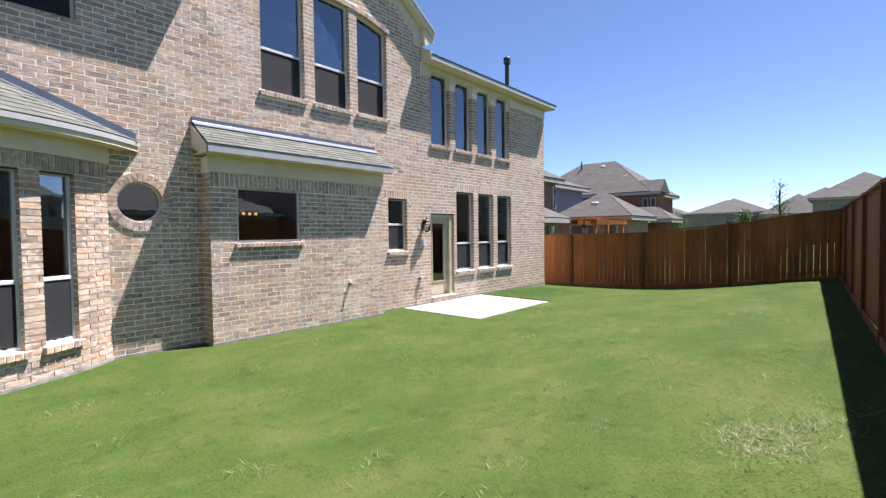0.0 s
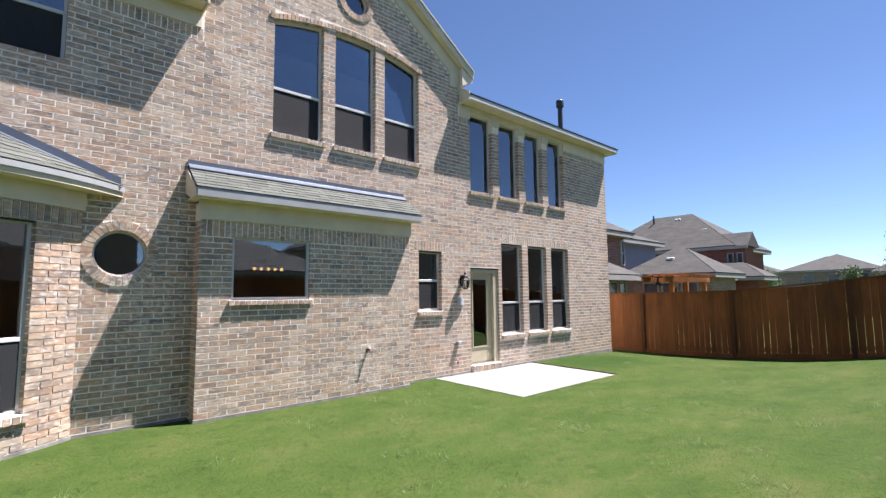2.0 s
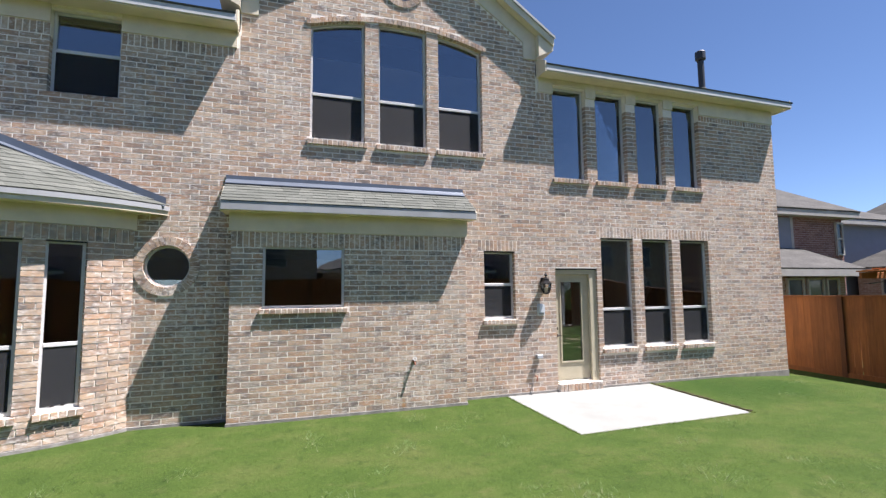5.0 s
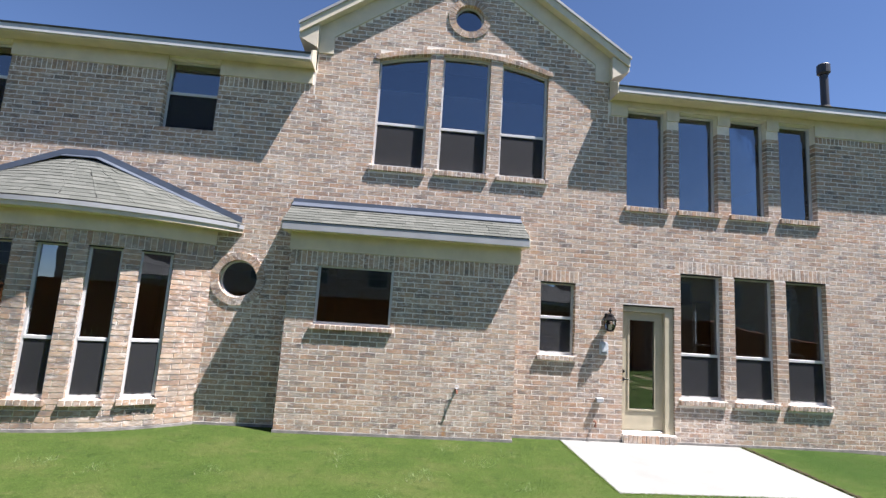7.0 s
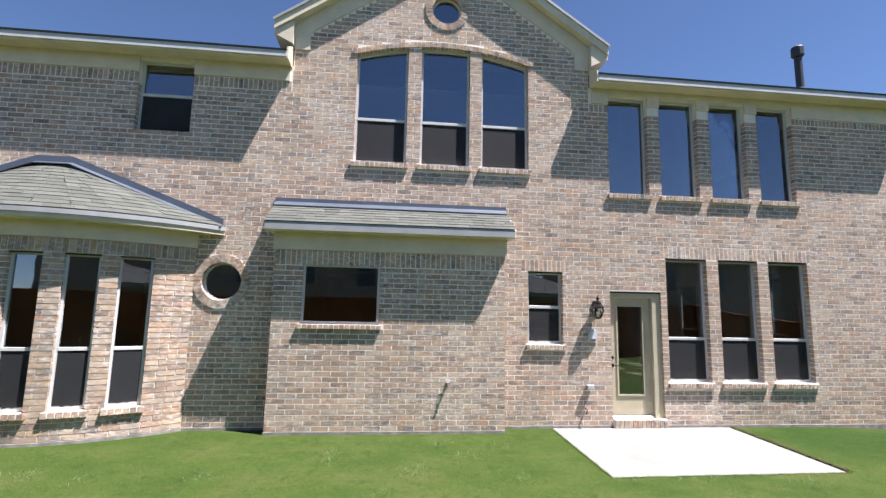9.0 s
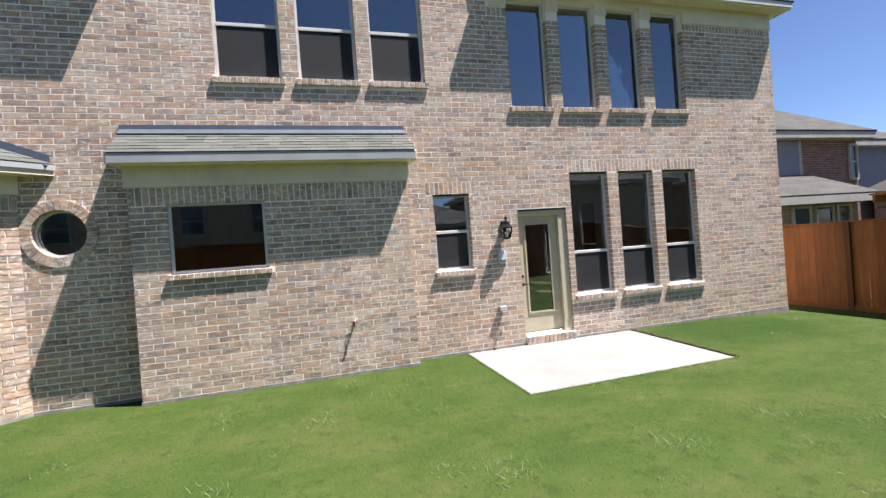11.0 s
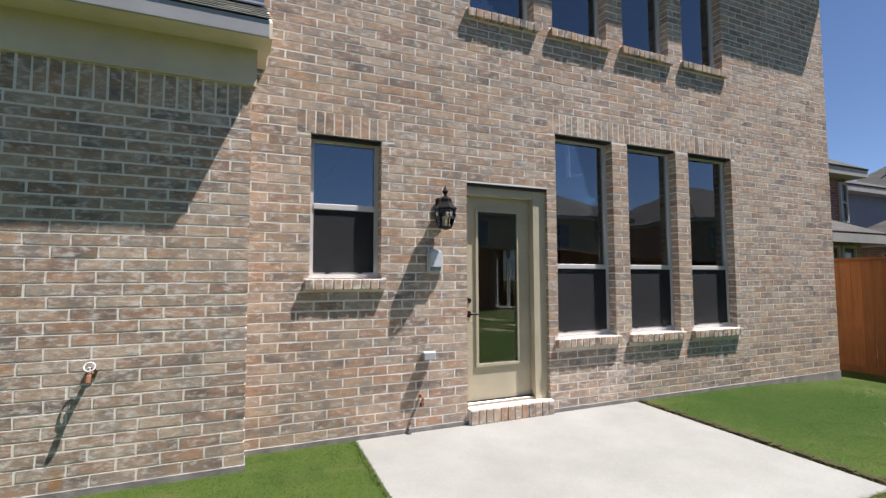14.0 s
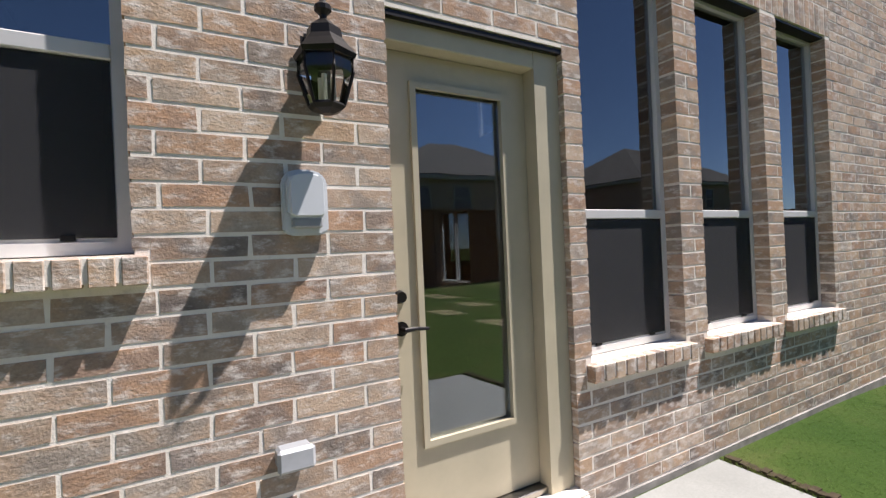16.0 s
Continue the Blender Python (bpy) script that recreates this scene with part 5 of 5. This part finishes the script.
for x, s1 in ((11.93, 1), (15.12, -1)):
    bm = bmesh.new()
    poly_prism(bm, [(x, 0.66, 1.66), (x, 0.66, 1.78), (x + 0.36 * s1, 0.66, 2.08), (x + 0.46 * s1, 0.66, 2.04)], (0, 0.05, 0))
    part("brace", bm, M_PERGOLA, pg)
for i in range(9):
    part("roof_board", boxes((11.1, 11.85, 0.3 + 0.148 * i, 0.44 + 0.148 * i, 2.25, 2.29 + 0.02 * (i % 2))), M_PERGOLA, pg)
fan = bmesh.new()
tube(fan, [(11.45, 1.05, 2.245), (11.45, 1.05, 2.0)], 0.025, 8)
tube(fan, [(11.45, 1.05, 2.03), (11.45, 1.05, 1.92)], 0.08, 12)
for i in range(5):
    a = 2 * math.pi * i / 5
    m = pose(11.45, 1.05, 1.98, 0, 8, math.degrees(a))
    box(fan, 0.08, 0.55, -0.055, 0.055, -0.005, 0.005, m)
tagged(part("ceiling_fan", fan, M_DARKMETAL, None, "dark ceiling fan under the pergola roof"), category="fan")


def plain_house(x, y, w, d, h, rise, mat, faces="w"):
    t = thing("far_house", "house with a grey hipped roof, far off or added for window reflections", "house", "distant houses")
    block(t, x, x + w, y, y + d, h, mat)
    hip(t, x, x + w, y, y + d, h, rise)
    if faces == "w":
        windows_on(t, "w", x, [(y + d * f, y + d * f + 1.2) for f in (0.12, 0.42, 0.7)], h - 2.0, h - 0.6)
    elif faces == "n":
        at = y + d
        windows_on(t, "n", at, [(x + w * f, x + w * f + 1.1) for f in (0.1, 0.3, 0.55, 0.8)], h - 2.1, h - 0.6)
        windows_on(t, "n", at, [(x + w * f, x + w * f + 1.1) for f in (0.15, 0.45, 0.5 + 1.4 / w, 0.8)], 0.9, 2.4)
    return t


plain_house(82, 1.5, 14, 11, 4.6, 2.6, M_FARTAN)
plain_house(76, -6.5, 13, 8, 4.0, 3.0, M_FARTAN)
plain_house(98, -11, 14, 12, 6.0, 3.4, M_FARTAN)
plain_house(60, -14, 12, 9, 5.2, 3.0, M_FARTAN)
plain_house(110, 6, 14, 14, 5.4, 3.2, M_FARTAN)
plain_house(120, 22, 14, 14, 5.4, 3.2, M_FARTAN)
# low unseen house, added to hide the sky from the picture window's reflection
plain_house(-2.5, -32, 11.5, 9, 3.2, 2.4, M_FARTAN)
# houses across the rear fence, mirrored in the windows
plain_house(-17, -32, 14, 11, 5.4, 3.2, M_FARTAN, "n")
plain_house(10, -34, 14, 12, 5.6, 3.4, M_FARTAN, "n")
plain_house(30, -33, 15, 12, 5.9, 3.9, M_FARTAN, "n")
plain_house(-42, -33, 14, 12, 5.5, 3.2, M_FARTAN, "n")
plain_house(-32, -4, 10, 15, 5.4, 3.0, M_FARTAN, "w")


def tree(x, y, z, h, spread, leaves, label, bare=0.0, seed=1):
    r = random.Random(seed)
    t = thing("tree", label, "tree", "distant trees")
    bm = bmesh.new()
    tube(bm, [(x, y, z - 0.3), (x + 0.1, y, z + h * 0.4), (x, y + 0.1, z + h * 0.75), (x + 0.1, y, z + h)], [h * 0.025, h * 0.018, h * 0.01, h * 0.003], 8)
    tips = []
    for i in range(16):
        a, s = r.uniform(0, 6.28), r.uniform(0.3, 0.9)
        p = Vector((x, y, z + h * s))
        q = p + Vector((math.cos(a), math.sin(a), 0.7)) * spread * (1.1 - s) * r.uniform(0.5, 1.0)
        tube(bm, [p, (p + q) / 2 + Vector((0, 0, 0.1)), q], [h * 0.008, h * 0.005, h * 0.002], 5)
        tips += [q, (p + q) / 2]
    part("trunk", bm, M_BARK, t)
    verts, faces = [], []
    for i in range(leaves):
        c = r.choice(tips)
        if bare and c.z > z + h * bare and r.random() < 0.85:
            continue
        c = c + Vector((r.gauss(0, 1), r.gauss(0, 1), r.gauss(0, 1))) * spread * 0.16
        s = r.uniform(0.045, 0.10)
        q = Euler((r.uniform(0, 6.3), r.uniform(0, 6.3), 0)).to_matrix()
        o = len(verts)
        verts += [tuple(c + q @ Vector(v) * s) for v in ((-1, 0, 0), (0, -0.6, 0.1), (1, 0, 0), (0, 0.6, 0.1))]
        faces.append((o, o + 1, o + 2, o + 3))
    me = bpy.data.meshes.new("crown")
    me.from_pydata(verts, [], faces)
    me.materials.append(M_LEAF)
    ob = new("crown", me)
    ob.parent = t


tree(55, -2.4, 0.0, 7.4, 2.0, 2200, "slender young tree with a sparse bare top", 0.62, 3)
tree(60, 1.8, 0.0, 4.4, 1.8, 3000, "small leafy green tree beyond the fence", 0, 4)
tree(58, 9.0, 0.0, 3.6, 2.4, 3000, "low leafy green tree beyond the fence", 0, 5)
tree(64, 11.0, 0.0, 3.9, 2.6, 3000, "low leafy green tree beyond the fence", 0, 6)

# ---------------------------------------------------------------- grass
rng = np.random.default_rng(5)


def off_house(x, y):
    inside = (y > -0.02) | ((x > PX0 - 0.02) & (x < PX1 + 0.02) & (y > PY - 0.02)) | ((x > -1.05 + 0.035 * y) & (x < 2.03 + 0.075 * y) & (y > -2.30))
    bay = (x + 8.98) ** 2 + (y - BOW_R + 0.86) ** 2 < (BOW_R + 0.02) ** 2
    return ~(inside | bay)


def blade_mesh(name, x, y, height, width, bend, material):
    n = len(x)
    ease = lambda a, b, v: (lambda q: q * q * (3 - 2 * q))(np.clip((v - a) / (b - a), 0, 1))
    z = -0.016 + 0.06 * ease(-2.4, -5.0, y) + 0.40 * ease(-4.2, -8.0, y) - 0.14 * ease(3.5, 7.2, x) * (1 - ease(-1.0, -6.5, y))
    z += 0.012 * np.sin(x * 1.9 + y * 0.7) * np.sin(y * 1.7 - x * 0.4) * ease(-2.5, -3.8, y)
    ang, lean = rng.uniform(0, 2 * np.pi, n), rng.uniform(0, 2 * np.pi, n)
    dx, dy = np.cos(ang) * width / 2, np.sin(ang) * width / 2
    v = np.empty((n, 3, 3))
    v[:, 0] = np.stack([x - dx, y - dy, z], 1)
    v[:, 1] = np.stack([x + dx, y + dy, z], 1)
    v[:, 2] = np.stack([x + np.cos(lean) * bend, y + np.sin(lean) * bend, z + height], 1)
    me = bpy.data.meshes.new(name)
    me.vertices.add(3 * n)
    me.vertices.foreach_set("co", v.ravel())
    me.loops.add(3 * n)
    me.loops.foreach_set("vertex_index", np.arange(3 * n, dtype=np.int32))
    me.polygons.add(n)
    me.polygons.foreach_set("loop_start", np.arange(0, 3 * n, 3, dtype=np.int32))
    me.update(calc_edges=True)
    me.materials.append(material)
    return new(name, me)


N = 1000000
x, y = rng.uniform(-11.5, 7.0, N), rng.uniform(-8.4, 0.0, N)
keep = off_house(x, y)
x, y = x[keep], y[keep]
tall = rng.uniform(0.003, 0.012, len(x))
# longer grass creeping over the patio's edges
E = 5000
side, u = rng.integers(0, 3, E), rng.uniform(0, 1, E)
off = (np.abs(rng.normal(0, 0.024, E)) - 0.016) * (0.6 + 0.8 * np.abs(np.sin(u * 23) * np.sin(u * 57)))
ex = np.where(side == 0, -1.06 - 0.08 * u - off, np.where(side == 1, 2.04 - 0.17 * u + off, -1.13 + 2.99 * u))
ey = np.where(side == 2, -2.315 + 0.03 * u - off, -0.03 - 2.27 * u)
x, y, tall = np.concatenate([x, ex]), np.concatenate([y, ey]), np.concatenate([tall, rng.uniform(0.010, 0.022, E) * np.where(side == 1, 1.7, 1.0)])
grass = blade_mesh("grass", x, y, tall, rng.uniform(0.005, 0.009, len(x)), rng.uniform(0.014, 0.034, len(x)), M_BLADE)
tagged(grass, "short mown green lawn grass", "grass", kind="stuff")
cx, cy = rng.uniform(-9.5, 5.5, 70), rng.uniform(-7.4, -0.6, 70)
cx = np.concatenate([cx, [-0.73, -0.74, -0.68, -1.2, -2.55, -2.2, 0.4, 0.84, 1.6, -3.2, -4.5, -6.7, -4.35, -4.3, -4.45] + [-5.1, -5.0, -4.9, -4.8, -4.7, -4.85, -4.95]])
cy = np.concatenate([cy, [-3.8, -4.05, -4.2, -4.5, -1.45, -2.3, -4.0, -4.5, -4.5, -6.1, -5.7, -5.4, -7.8, -7.7, -7.9] + [-7.66, -7.72, -7.78, -7.7, -7.75, -7.8, -7.66]])
k2 = np.repeat(np.arange(len(cx)), 46)
x, y = cx[k2] + rng.normal(0, 0.10, len(k2)), cy[k2] + rng.normal(0, 0.10, len(k2))
keep = off_house(x, y)
x, y = x[keep], y[keep]
weeds = blade_mesh("weeds", x, y, rng.uniform(0.02, 0.065, len(x)), rng.uniform(0.004, 0.008, len(x)), rng.uniform(0.03, 0.09, len(x)), M_WEED)
tagged(weeds, "coarse pale grass clumps standing out of the lawn", "weeds", kind="stuff")
spot = rng.integers(0, 10, 900)
x = np.where(spot < 8, -5.33, np.where(spot < 9, 0.0, -0.3)) + rng.normal(0, 0.2, 900)
y = np.where(spot < 8, -7.45, -5.32) + rng.normal(0, 0.13, 900)
straw = blade_mesh("dry_grass", x, y, rng.uniform(0.008, 0.032, 900), rng.uniform(0.004, 0.008, 900), rng.uniform(0.02, 0.07, 900), M_STRAW)
tagged(straw, "dry pale straw patch in the lawn", "dry grass", kind="stuff")

# ---------------------------------------------------------------- single bricks of the walls passed nearest
shared = {}


def single_bricks(rects, parent_of, m=None):
    for ua, ub, za, zb in rects:
        w, h = round(ub - ua, 3), zb - za
        key = (w, round(h, 2))
        if key not in shared:
            shared[key] = brick_mesh([(-w / 2, w / 2, -h / 2, h / 2)], 0.115)
        u = 0.5 * (ua + ub)
        ob = new("brick", shared[key])
        here = pose(u, rnd.uniform(-0.0003, 0.0003), 0.5 * (za + zb))
        if isinstance(m, Bow):
            ob.matrix_basis = m.tangent(u) @ pose(0, 0, 0.5 * (za + zb))
        else:
            ob.matrix_basis = m @ here if m else here
        ob.parent = parent_of


single_bricks(near_gable, wall_gable)
single_bricks(near_right, wall_right)
single_bricks(near_pop, wall_popout, M_POP)
single_bricks(bow_near, wall_bay, BOW)
